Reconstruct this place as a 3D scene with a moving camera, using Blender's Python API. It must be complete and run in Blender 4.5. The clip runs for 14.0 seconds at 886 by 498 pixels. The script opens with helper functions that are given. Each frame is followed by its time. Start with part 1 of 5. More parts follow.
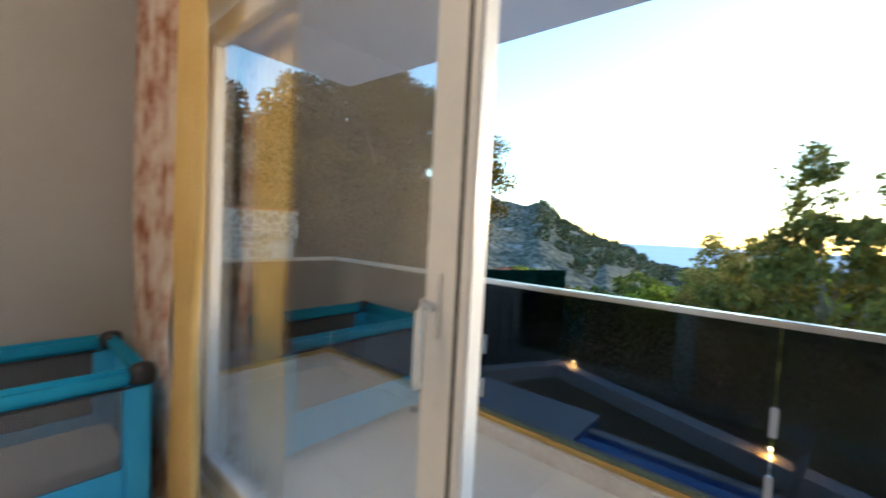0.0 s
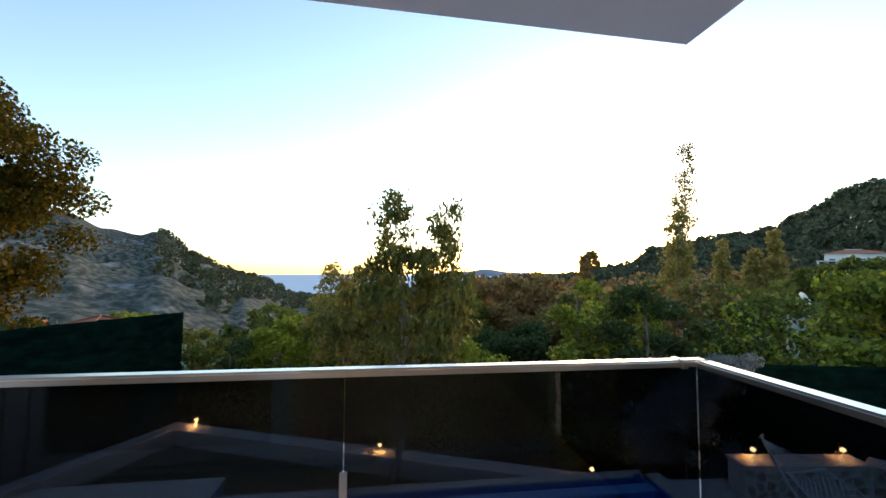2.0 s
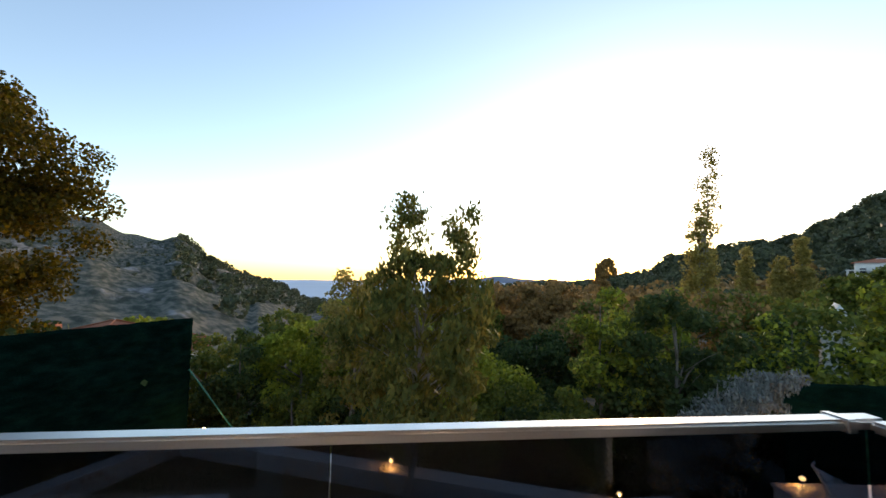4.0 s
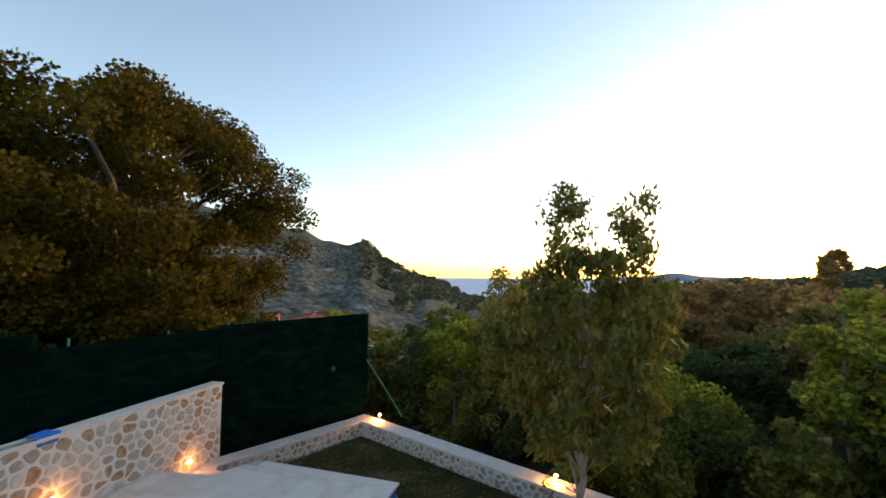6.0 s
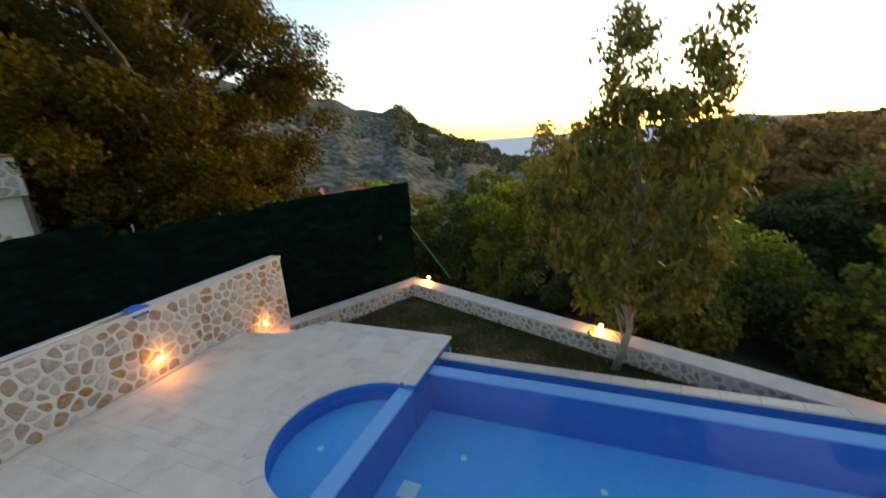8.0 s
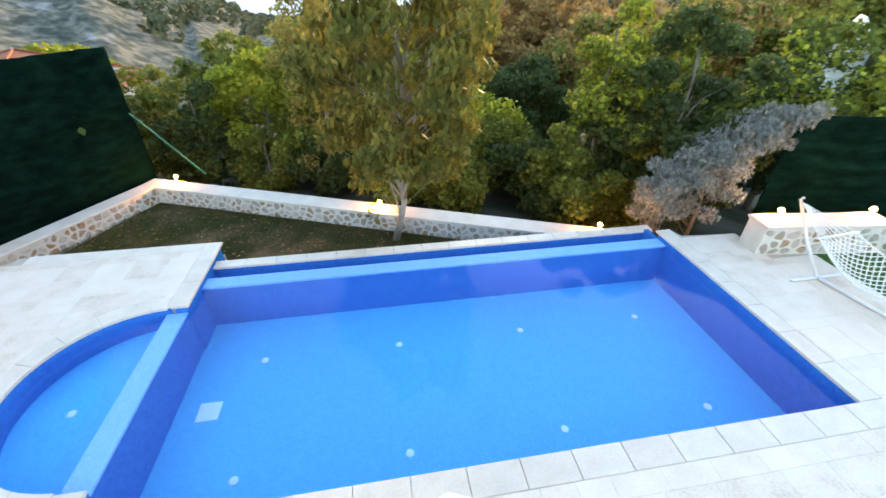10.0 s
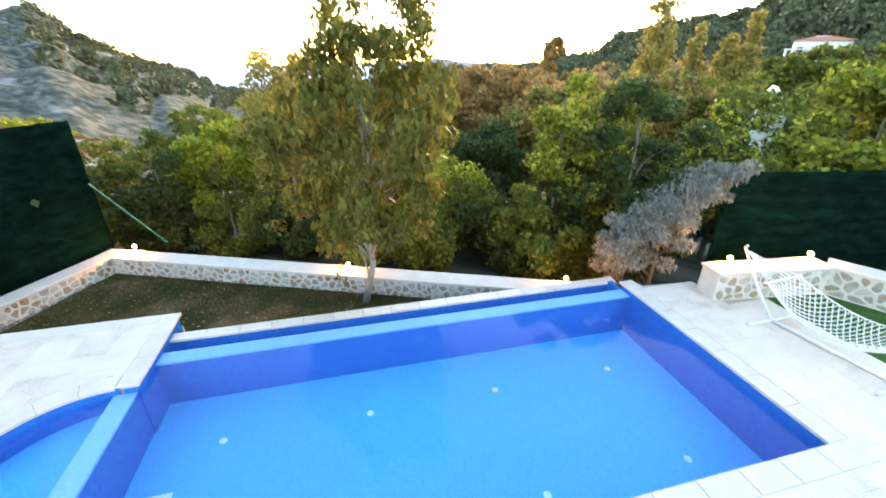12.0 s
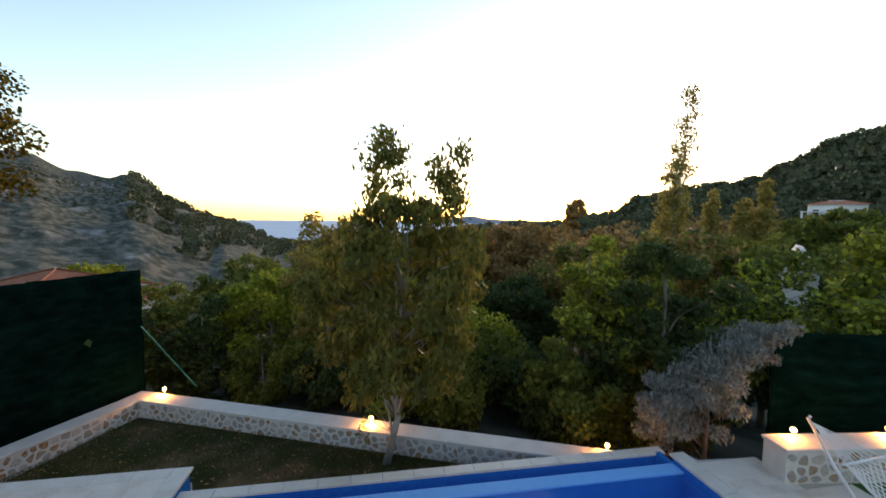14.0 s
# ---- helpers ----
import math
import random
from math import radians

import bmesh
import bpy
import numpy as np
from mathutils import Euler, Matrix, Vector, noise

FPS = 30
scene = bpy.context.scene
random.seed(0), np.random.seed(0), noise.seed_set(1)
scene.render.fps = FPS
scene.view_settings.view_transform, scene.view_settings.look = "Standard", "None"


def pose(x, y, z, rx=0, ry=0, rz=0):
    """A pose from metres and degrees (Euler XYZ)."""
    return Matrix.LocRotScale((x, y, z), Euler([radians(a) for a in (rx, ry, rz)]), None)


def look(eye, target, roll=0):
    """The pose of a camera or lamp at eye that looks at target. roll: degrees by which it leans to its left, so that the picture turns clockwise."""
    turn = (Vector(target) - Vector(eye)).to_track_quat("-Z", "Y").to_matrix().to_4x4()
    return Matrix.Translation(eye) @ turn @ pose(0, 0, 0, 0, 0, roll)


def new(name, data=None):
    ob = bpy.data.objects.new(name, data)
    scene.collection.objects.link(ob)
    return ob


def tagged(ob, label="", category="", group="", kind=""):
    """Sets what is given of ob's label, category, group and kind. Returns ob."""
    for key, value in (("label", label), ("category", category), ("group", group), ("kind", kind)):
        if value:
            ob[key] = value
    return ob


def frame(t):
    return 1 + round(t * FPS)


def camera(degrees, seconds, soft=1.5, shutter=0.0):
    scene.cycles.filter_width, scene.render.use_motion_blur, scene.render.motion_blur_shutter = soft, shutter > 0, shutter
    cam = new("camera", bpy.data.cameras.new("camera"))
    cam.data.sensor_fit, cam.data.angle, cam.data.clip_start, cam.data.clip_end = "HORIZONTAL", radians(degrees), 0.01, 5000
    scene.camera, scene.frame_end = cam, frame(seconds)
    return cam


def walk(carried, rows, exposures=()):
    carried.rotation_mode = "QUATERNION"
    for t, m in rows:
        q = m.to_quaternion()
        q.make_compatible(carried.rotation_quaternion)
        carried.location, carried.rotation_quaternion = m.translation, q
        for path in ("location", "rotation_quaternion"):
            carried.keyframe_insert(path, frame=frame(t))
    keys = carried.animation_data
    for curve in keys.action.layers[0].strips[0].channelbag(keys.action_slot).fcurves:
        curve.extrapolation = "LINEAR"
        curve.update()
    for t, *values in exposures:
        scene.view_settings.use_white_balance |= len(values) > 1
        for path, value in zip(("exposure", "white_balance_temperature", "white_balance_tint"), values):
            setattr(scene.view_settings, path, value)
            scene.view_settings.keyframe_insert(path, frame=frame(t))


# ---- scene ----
# ---- camera path ----
cam = camera(95.7, 14.0, shutter=0.4)
PATH = [
    (0, (0.394, -1.79, 4.518), (-0.92, -0.285, 4.425), 2.9),
    (0.5, (0.49, -1.614, 4.575), (-0.42, 0.174, 4.579), 1.2),
    (1, (0.52, -1.505, 4.535), (0.089, 0.444, 4.59), 0.6),
    (1.5, (0.57, -1.261, 4.544), (0.561, 0.737, 4.635), 0.3),
    (2, (0.547, -1.13, 4.575), (0.804, 0.851, 4.686), 0.2),
    (4.5, (0.55, -0.46, 4.585), (0.677, 1.531, 4.73), 1.1),
    (5, (0.54, -0.33, 4.6), (0.484, 1.666, 4.718), 0.4),
    (5.5, (0.53, -0.15, 4.62), (0.152, 1.805, 4.806), 0.3),
    (6, (0.497, 0.0, 4.618), (-0.071, 1.913, 4.745), 0.3),
    (6.5, (0.426, 0.13, 4.613), (-0.276, 2.002, 4.664), 0.4),
    (7, (0.323, 0.21, 4.607), (-0.428, 2.061, 4.503), -1.2),
    (7.5, (0.313, 0.336, 4.595), (-0.513, 2.136, 4.321), -2.5),
    (8, (0.345, 0.488, 4.568), (-0.409, 2.264, 4.041), -4.3),
    (8.5, (0.259, 0.634, 4.549), (-0.222, 2.389, 3.718), -5.1),
    (9, (0.289, 0.757, 4.547), (0.118, 2.416, 3.444), -3.6),
    (11.5, (0.429, 0.775, 4.539), (0.949, 2.43, 3.543), 0.9),
    (12, (0.424, 0.747, 4.588), (0.864, 2.503, 3.74), 0.2),
    (12.5, (0.386, 0.732, 4.65), (0.773, 2.571, 3.965), 0.2),
    (13, (0.382, 0.682, 4.692), (0.773, 2.579, 4.195), 0.1),
    (13.5, (0.378, 0.629, 4.736), (0.76, 2.567, 4.422), 0.0),
    (14, (0.373, 0.586, 4.762), (0.71, 2.552, 4.609), 0.6),
]
EXPO = [(0, 2.85, 6100, 8), (0.5, 2.35, 6400, 12), (1, 2.2, 6900, 16), (2, 2.1, 7000, 18), (5, 1.85, 7700, 21), (7, 2.0, 8600, 22), (7.5, 1.9, 8900, 22), (8, 2.05, 8900, 22),
        (8.5, 2.25, 8700, 21), (9, 3.1, 8500, 20), (9.2, 3.25, 8400, 20), (11.3, 4.05, 8500, 19), (11.5, 4.05, 8500, 19), (12, 3.85, 8400, 19), (12.5, 3.55, 8200, 19), (13, 2.95, 8000, 20),
        (13.5, 2.2, 7800, 21), (14, 1.95, 7800, 21)]
walk(cam, [(t, look(eye, target, roll)) for t, eye, target, roll in PATH], EXPO)

# ---- world and lights ----
SUN_AZ, SUN_EL = radians(30), radians(6.0)
world = bpy.data.worlds.new("dusk_sky")
scene.world = world
world.use_nodes = True
wn = world.node_tree.nodes
sky = wn.new("ShaderNodeTexSky")
sky.sky_type, sky.sun_disc = "NISHITA", False
sky.sun_elevation, sky.sun_rotation = SUN_EL, SUN_AZ
sky.air_density, sky.dust_density, sky.ozone_density = 1.0, 0.3, 2.0
wn["Background"].inputs[1].default_value = 0.15
world.node_tree.links.new(sky.outputs[0], wn["Background"].inputs[0])
sun = new("sun", bpy.data.lights.new("sun", "SUN"))
sun.data.energy, sun.data.angle, sun.data.color = 0.6, radians(10), (1, 0.75, 0.5)
sun.matrix_world = look((0, 0, 50), (-math.sin(SUN_AZ) * 50, -math.cos(SUN_AZ) * 50, 50 - 50 * math.tan(SUN_EL)))


def lamp_point(name, x, y, z, watts, color=(1, 0.55, 0.2), radius=0.04):
    ob = new(name, bpy.data.lights.new(name, "POINT"))
    ob.data.energy, ob.data.color, ob.data.shadow_soft_size = watts, color, radius
    ob.location = (x, y, z)
    return ob


# ---- materials ----
def nodes_of(name):
    m = bpy.data.materials.new(name)
    m.use_nodes = True
    return m, m.node_tree.nodes, m.node_tree.links.new, m.node_tree.nodes["Principled BSDF"]


def ramp(n, stops):
    r = n.new("ShaderNodeValToRGB")
    el = r.color_ramp.elements
    while len(el) < len(stops):
        el.new(0.5)
    for e, (p, c) in zip(el, stops):
        e.position, e.color = p, (*c, 1)
    return r


def surf(name, stops, scale=3.0, fine=40.0, rough=0.6, bump=0.2, metal=0.0, vary=0.0, island=False, stretch=(1, 1, 1), world_space=True, dist=0.01):
    """A surface with coarse and fine variation; vary: change from piece to piece."""
    m, n, link, b = nodes_of(name)
    co = n.new("ShaderNodeNewGeometry" if world_space else "ShaderNodeTexCoord")
    mp = n.new("ShaderNodeMapping")
    mp.inputs["Scale"].default_value = stretch
    link(co.outputs["Position" if world_space else "Object"], mp.inputs[0])
    a, f = n.new("ShaderNodeTexNoise"), n.new("ShaderNodeTexNoise")
    a.inputs["Scale"].default_value, f.inputs["Scale"].default_value = scale, fine
    a.inputs["Detail"].default_value, f.inputs["Detail"].default_value = 5, 4
    link(mp.outputs[0], a.inputs["Vector"])
    link(mp.outputs[0], f.inputs["Vector"])
    s = n.new("ShaderNodeMath")
    s.operation = "MULTIPLY_ADD"
    s.inputs[1].default_value = 0.45
    link(f.outputs[0], s.inputs[0])
    t = n.new("ShaderNodeMath")
    t.operation = "MULTIPLY"
    t.inputs[1].default_value = 0.6
    link(a.outputs[0], t.inputs[0])
    link(t.outputs[0], s.inputs[2])
    fac = s.outputs[0]
    if vary:
        if island:
            rnd = n.new("ShaderNodeNewGeometry").outputs["Random Per Island"]
        else:
            rnd = n.new("ShaderNodeObjectInfo").outputs["Random"]
        v = n.new("ShaderNodeMath")
        v.operation = "MULTIPLY_ADD"
        v.inputs[1].default_value = vary
        link(rnd, v.inputs[0])
        w = n.new("ShaderNodeMath")
        w.operation = "SUBTRACT"
        w.inputs[1].default_value = vary / 2
        link(fac, w.inputs[0])
        link(w.outputs[0], v.inputs[2])
        fac = v.outputs[0]
    r = ramp(n, stops)
    link(fac, r.inputs[0])
    link(r.outputs[0], b.inputs["Base Color"])
    b.inputs["Roughness"].default_value, b.inputs["Metallic"].default_value = rough, metal
    if rough >= 0.8:
        b.inputs["Specular IOR Level"].default_value = 0.12
    if bump:
        bp = n.new("ShaderNodeBump")
        bp.inputs["Strength"].default_value, bp.inputs["Distance"].default_value = bump, dist
        link(s.outputs[0], bp.inputs["Height"])
        link(bp.outputs[0], b.inputs["Normal"])
    return m


def foliage(name, stops, trans=0.35):
    m, n, link, b = nodes_of(name)
    g = n.new("ShaderNodeNewGeometry")
    nz = n.new("ShaderNodeTexNoise")
    nz.inputs["Scale"].default_value = 1.5
    link(g.outputs["Position"], nz.inputs["Vector"])
    s = n.new("ShaderNodeMath")
    s.operation = "MULTIPLY_ADD"
    s.inputs[1].default_value = 0.4
    link(g.outputs["Random Per Island"], s.inputs[0])
    t = n.new("ShaderNodeMath")
    t.operation = "MULTIPLY"
    t.inputs[1].default_value = 0.65
    link(nz.outputs[0], t.inputs[0])
    link(t.outputs[0], s.inputs[2])
    r = ramp(n, stops)
    link(s.outputs[0], r.inputs[0])
    link(r.outputs[0], b.inputs["Base Color"])
    b.inputs["Roughness"].default_value, b.inputs["Specular IOR Level"].default_value = 0.6, 0.15
    tr = n.new("ShaderNodeBsdfTranslucent")
    link(r.outputs[0], tr.inputs[0])
    mx = n.new("ShaderNodeMixShader")
    mx.inputs[0].default_value = trans
    link(b.outputs[0], mx.inputs[1])
    link(tr.outputs[0], mx.inputs[2])
    link(mx.outputs[0], n["Material Output"].inputs[0])
    return m


def glassy(name, tint, least, rough=0.0, ripple=0.0):
    """A sheet that lets light through with a tint and mirrors more towards grazing; least: its mirroring seen square on."""
    m, n, link, b = nodes_of(name)
    tr, gl, lw, mx = (n.new("ShaderNode" + k) for k in ("BsdfTransparent", "BsdfGlossy", "LayerWeight", "MixShader"))
    tr.inputs[0].default_value = (*tint, 1)
    gl.inputs["Roughness"].default_value = rough
    lw.inputs[0].default_value = 0.5
    pw, ma = n.new("ShaderNodeMath"), n.new("ShaderNodeMath")
    pw.operation, ma.operation = "POWER", "MULTIPLY_ADD"
    pw.inputs[1].default_value = 4.7
    ma.inputs[1].default_value, ma.inputs[2].default_value = 1 - least, least
    link(lw.outputs["Facing"], pw.inputs[0])
    link(pw.outputs[0], ma.inputs[0])
    if ripple:
        nz, bp, g = n.new("ShaderNodeTexNoise"), n.new("ShaderNodeBump"), n.new("ShaderNodeNewGeometry")
        nz.inputs["Scale"].default_value, nz.inputs["Detail"].default_value = 2.2, 2
        bp.inputs["Strength"].default_value, bp.inputs["Distance"].default_value = ripple, 0.02
        link(g.outputs["Position"], nz.inputs["Vector"])
        link(nz.outputs[0], bp.inputs["Height"])
        link(bp.outputs[0], gl.inputs["Normal"])
        link(bp.outputs[0], lw.inputs["Normal"])
    link(ma.outputs[0], mx.inputs[0])
    link(tr.outputs[0], mx.inputs[1])
    link(gl.outputs[0], mx.inputs[2])
    link(mx.outputs[0], n["Material Output"].inputs[0])
    return m


def glow(name, color, strength):
    m, n, link, b = nodes_of(name)
    b.inputs["Emission Color"].default_value, b.inputs["Emission Strength"].default_value = (*color, 1), strength
    b.inputs["Base Color"].default_value = (0.8, 0.75, 0.65, 1)
    return m


def mosaic(name, c1, c2, grout):
    """Glass mosaic, 25 mm tiles with pale joints on every face."""
    m, n, link, b = nodes_of(name)
    g = n.new("ShaderNodeNewGeometry")

    def vm(op, a, bb=None):
        v = n.new("ShaderNodeVectorMath")
        v.operation = op
        link(a, v.inputs[0])
        if bb is not None:
            if isinstance(bb, tuple):
                v.inputs[1].default_value = bb
            else:
                link(bb, v.inputs[1])
        return v.outputs[0]
    tiles = vm("MULTIPLY", g.outputs["Position"], (36, 36, 36))
    fr, cell = vm("FRACTION", tiles), vm("FLOOR", tiles)
    wn_ = n.new("ShaderNodeTexWhiteNoise")
    link(cell, wn_.inputs["Vector"])
    r = ramp(n, [(0.0, c1), (1.0, c2)])
    link(wn_.outputs[0], r.inputs[0])
    off = vm("ADD", vm("ABSOLUTE", g.outputs["Normal"]), fr)
    sep = n.new("ShaderNodeSeparateXYZ")
    link(off, sep.inputs[0])
    low = None
    for k in range(3):
        if low is None:
            low = sep.outputs[k]
        else:
            mn = n.new("ShaderNodeMath")
            mn.operation = "MINIMUM"
            link(low, mn.inputs[0])
            link(sep.outputs[k], mn.inputs[1])
            low = mn.outputs[0]
    lt = n.new("ShaderNodeMath")
    lt.operation = "LESS_THAN"
    lt.inputs[1].default_value = 0.1
    link(low, lt.inputs[0])
    mx = n.new("ShaderNodeMix")
    mx.data_type = "RGBA"
    link(lt.outputs[0], mx.inputs[0])
    link(r.outputs[0], mx.inputs[6])
    mx.inputs[7].default_value = (*grout, 1)
    link(mx.outputs[2], b.inputs["Base Color"])
    b.inputs["Roughness"].default_value, b.inputs["Specular IOR Level"].default_value = 0.25, 0.04
    return m


TRAVERTINE = surf("travertine", [(0.25, (0.52, 0.41, 0.32)), (0.45, (0.68, 0.58, 0.49)), (0.8, (0.78, 0.695, 0.615))], 2.5, 30, 0.55, 0.25, vary=0.2, dist=0.004)
COPING = surf("coping_travertine", [(0.3, (0.58, 0.5, 0.42)), (0.7, (0.72, 0.645, 0.565))], 3, 35, 0.5, 0.2, vary=0.12, dist=0.004)
BED = surf("mortar_bed", [(0.3, (0.42, 0.37, 0.31)), (0.7, (0.5, 0.45, 0.39))], 4, 50, 0.85)
MORTAR = surf("wall_mortar", [(0.3, (0.56, 0.52, 0.47)), (0.7, (0.7, 0.66, 0.6))], 5, 60, 0.85, 0.5, dist=0.01)
STONE = surf("rubble_stone", [(0.26, (0.3, 0.14, 0.06)), (0.36, (0.42, 0.27, 0.16)), (0.46, (0.3, 0.28, 0.26)), (0.58, (0.44, 0.39, 0.33)), (0.8, (0.58, 0.52, 0.45))], 9, 40, 0.8, 0.9, vary=0.42)
CAP = surf("wall_cap_stone", [(0.3, (0.5, 0.45, 0.39)), (0.7, (0.66, 0.61, 0.55))], 3, 40, 0.6, 0.25, dist=0.004)
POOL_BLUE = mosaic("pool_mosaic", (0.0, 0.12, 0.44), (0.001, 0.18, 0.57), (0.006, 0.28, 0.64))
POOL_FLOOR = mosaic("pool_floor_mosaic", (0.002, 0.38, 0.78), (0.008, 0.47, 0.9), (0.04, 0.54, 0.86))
POOL_PALE = mosaic("pool_edge_mosaic", (0.08, 0.36, 0.76), (0.13, 0.44, 0.86), (0.32, 0.58, 0.86))
WATER = glassy("water", (0.74, 0.96, 1.0), 0.014, 0.0, 0.01)
SMOKED = glassy("smoked_glass", (0.235, 0.265, 0.31), 0.03)
PANE = glassy("door_glass", (0.95, 0.95, 0.95), 0.3)
# metal of the glass channel, reflected warm light put into its golden colour
WARM_CHANNEL = surf("warm_tinted_channel", [(0.3, (0.6, 0.38, 0.12)), (0.7, (0.75, 0.5, 0.18))], 5, 200, 0.35, 0.02, metal=1.0)
STEEL = surf("brushed_steel", [(0.3, (0.5, 0.5, 0.5)), (0.7, (0.62, 0.62, 0.62))], 5, 200, 0.28, 0.02, metal=1.0)
WHITE = surf("white_plaster", [(0.3, (0.74, 0.73, 0.71)), (0.7, (0.8, 0.8, 0.78))], 1.5, 80, 0.8, 0.08, dist=0.003)
SOFFIT = surf("soffit_paint", [(0.3, (0.66, 0.66, 0.68)), (0.7, (0.72, 0.72, 0.74))], 1.0, 90, 0.85, 0.05, dist=0.003)
UPVC = surf("white_plastic_frame", [(0.3, (0.78, 0.78, 0.78)), (0.7, (0.83, 0.83, 0.83))], 2, 60, 0.3, 0.01)
SEAL = surf("black_rubber", [(0.3, (0.02, 0.02, 0.02)), (0.7, (0.04, 0.04, 0.04))], 9, 90, 0.7)
FLOOR_TILE = surf("porcelain_floor", [(0.3, (0.72, 0.65, 0.56)), (0.7, (0.78, 0.72, 0.63))], 1.2, 50, 0.35, 0.03, vary=0.1)
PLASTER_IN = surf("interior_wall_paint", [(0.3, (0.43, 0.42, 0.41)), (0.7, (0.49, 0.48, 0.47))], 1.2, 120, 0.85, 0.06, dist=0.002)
CURTAIN = surf("patterned_curtain", [(0.38, (0.3, 0.13, 0.07)), (0.47, (0.5, 0.33, 0.26)), (0.55, (0.62, 0.5, 0.42)), (0.65, (0.66, 0.6, 0.55))], 6, 14, 0.9, 0.1, stretch=(1, 1, 0.7))
SHEER = surf("ochre_curtain", [(0.3, (0.62, 0.42, 0.14)), (0.7, (0.72, 0.54, 0.25))], 4, 120, 0.9, 0.1)
CRIB_BLUE = surf("turquoise_fabric", [(0.3, (0.0, 0.24, 0.42)), (0.7, (0.01, 0.31, 0.52))], 8, 300, 0.75, 0.15, dist=0.002)
CRIB_SKY = surf("sky_blue_fabric", [(0.3, (0.03, 0.38, 0.72)), (0.7, (0.05, 0.46, 0.82))], 8, 300, 0.75, 0.15, dist=0.002)
BLACK = surf("black_plastic", [(0.3, (0.015, 0.015, 0.018)), (0.7, (0.03, 0.03, 0.035))], 9, 90, 0.4)
MESH_NET = glassy("crib_mesh", (0.6, 0.62, 0.66), 0.12, 0.9)
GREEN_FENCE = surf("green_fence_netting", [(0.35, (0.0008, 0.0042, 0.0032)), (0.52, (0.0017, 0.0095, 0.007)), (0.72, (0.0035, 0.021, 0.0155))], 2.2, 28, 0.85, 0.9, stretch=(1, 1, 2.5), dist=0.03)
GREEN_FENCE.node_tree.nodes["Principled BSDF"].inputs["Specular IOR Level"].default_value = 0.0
GREEN_METAL = surf("green_metal", [(0.3, (0.0, 0.12, 0.08)), (0.7, (0.01, 0.18, 0.12))], 5, 80, 0.5)
WHITE_METAL = surf("white_painted_metal", [(0.3, (0.75, 0.75, 0.76)), (0.7, (0.82, 0.82, 0.83))], 5, 80, 0.35)
ROPE = surf("white_rope", [(0.3, (0.72, 0.7, 0.66)), (0.7, (0.82, 0.8, 0.76))], 20, 200, 0.9, 0.3, dist=0.003)
CANVAS = surf("white_canvas", [(0.3, (0.76, 0.76, 0.76)), (0.7, (0.82, 0.82, 0.82))], 4, 300, 0.9, 0.1, dist=0.002)
BLUE_CLOTH = surf("blue_cloth", [(0.3, (0.01, 0.12, 0.42)), (0.7, (0.02, 0.2, 0.6))], 8, 200, 0.9, 0.3)
BARK = surf("bark", [(0.3, (0.1, 0.08, 0.06)), (0.7, (0.26, 0.22, 0.18))], 8, 40, 0.9, 0.8, stretch=(1, 1, 0.3))
PALE_BARK = surf("pale_bark", [(0.3, (0.22, 0.19, 0.16)), (0.7, (0.4, 0.37, 0.33))], 8, 40, 0.9, 0.6, stretch=(1, 1, 0.3))
ROOF_TILE = surf("terracotta", [(0.3, (0.32, 0.1, 0.05)), (0.7, (0.5, 0.2, 0.12))], 2, 12, 0.8, 0.5, vary=0.3, dist=0.03)
HOUSE_WHITE = surf("house_render", [(0.3, (0.6, 0.59, 0.57)), (0.7, (0.74, 0.73, 0.71))], 0.6, 9, 0.85)
DARK_PANE = surf("dark_window", [(0.3, (0.03, 0.035, 0.04)), (0.7, (0.06, 0.07, 0.08))], 1, 9, 0.1)
WOOD = surf("weathered_wood", [(0.3, (0.1, 0.08, 0.06)), (0.7, (0.22, 0.18, 0.14))], 4, 40, 0.8, 0.4)
SOIL = surf("lawn_soil", [(0.35, (0.03, 0.035, 0.012)), (0.5, (0.06, 0.05, 0.02)), (0.65, (0.16, 0.1, 0.055))], 1.3, 30, 0.95, 0.8, dist=0.04)
GRASS = foliage("grass_blades", [(0.2, (0.02, 0.05, 0.008)), (0.6, (0.04, 0.085, 0.015)), (0.9, (0.13, 0.11, 0.04))])
TURF = surf("artificial_turf", [(0.3, (0.02, 0.07, 0.015)), (0.7, (0.05, 0.13, 0.03))], 5, 90, 0.9, 0.8)
SEA = surf("sea_water", [(0.3, (0.42, 0.52, 0.62)), (0.7, (0.48, 0.58, 0.68))], 0.002, 0.02, 0.85, 0.0)
# far headland: the blue of distance haze is put into its base colour
HAZE_HILL = surf("haze_tinted_hill", [(0.3, (0.12, 0.16, 0.22)), (0.7, (0.16, 0.2, 0.27))], 0.01, 0.05, 0.95, 0.0)
L_WALNUT = foliage("walnut_leaves", [(0.15, (0.05, 0.062, 0.016)), (0.5, (0.14, 0.14, 0.03)), (0.8, (0.3, 0.225, 0.045)), (0.97, (0.53, 0.28, 0.04))])
L_PLANE = foliage("autumn_leaves", [(0.15, (0.025, 0.026, 0.003)), (0.5, (0.08, 0.062, 0.005)), (0.8, (0.2, 0.12, 0.009)), (0.97, (0.42, 0.19, 0.018))], 0.45)
L_DARK = foliage("dark_leaves", [(0.15, (0.0217, 0.0404, 0.0155)), (0.6, (0.0544, 0.0854, 0.0248)), (0.97, (0.171, 0.171, 0.0389))])
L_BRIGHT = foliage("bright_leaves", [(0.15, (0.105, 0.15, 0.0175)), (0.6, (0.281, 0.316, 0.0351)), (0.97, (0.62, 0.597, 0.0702))])
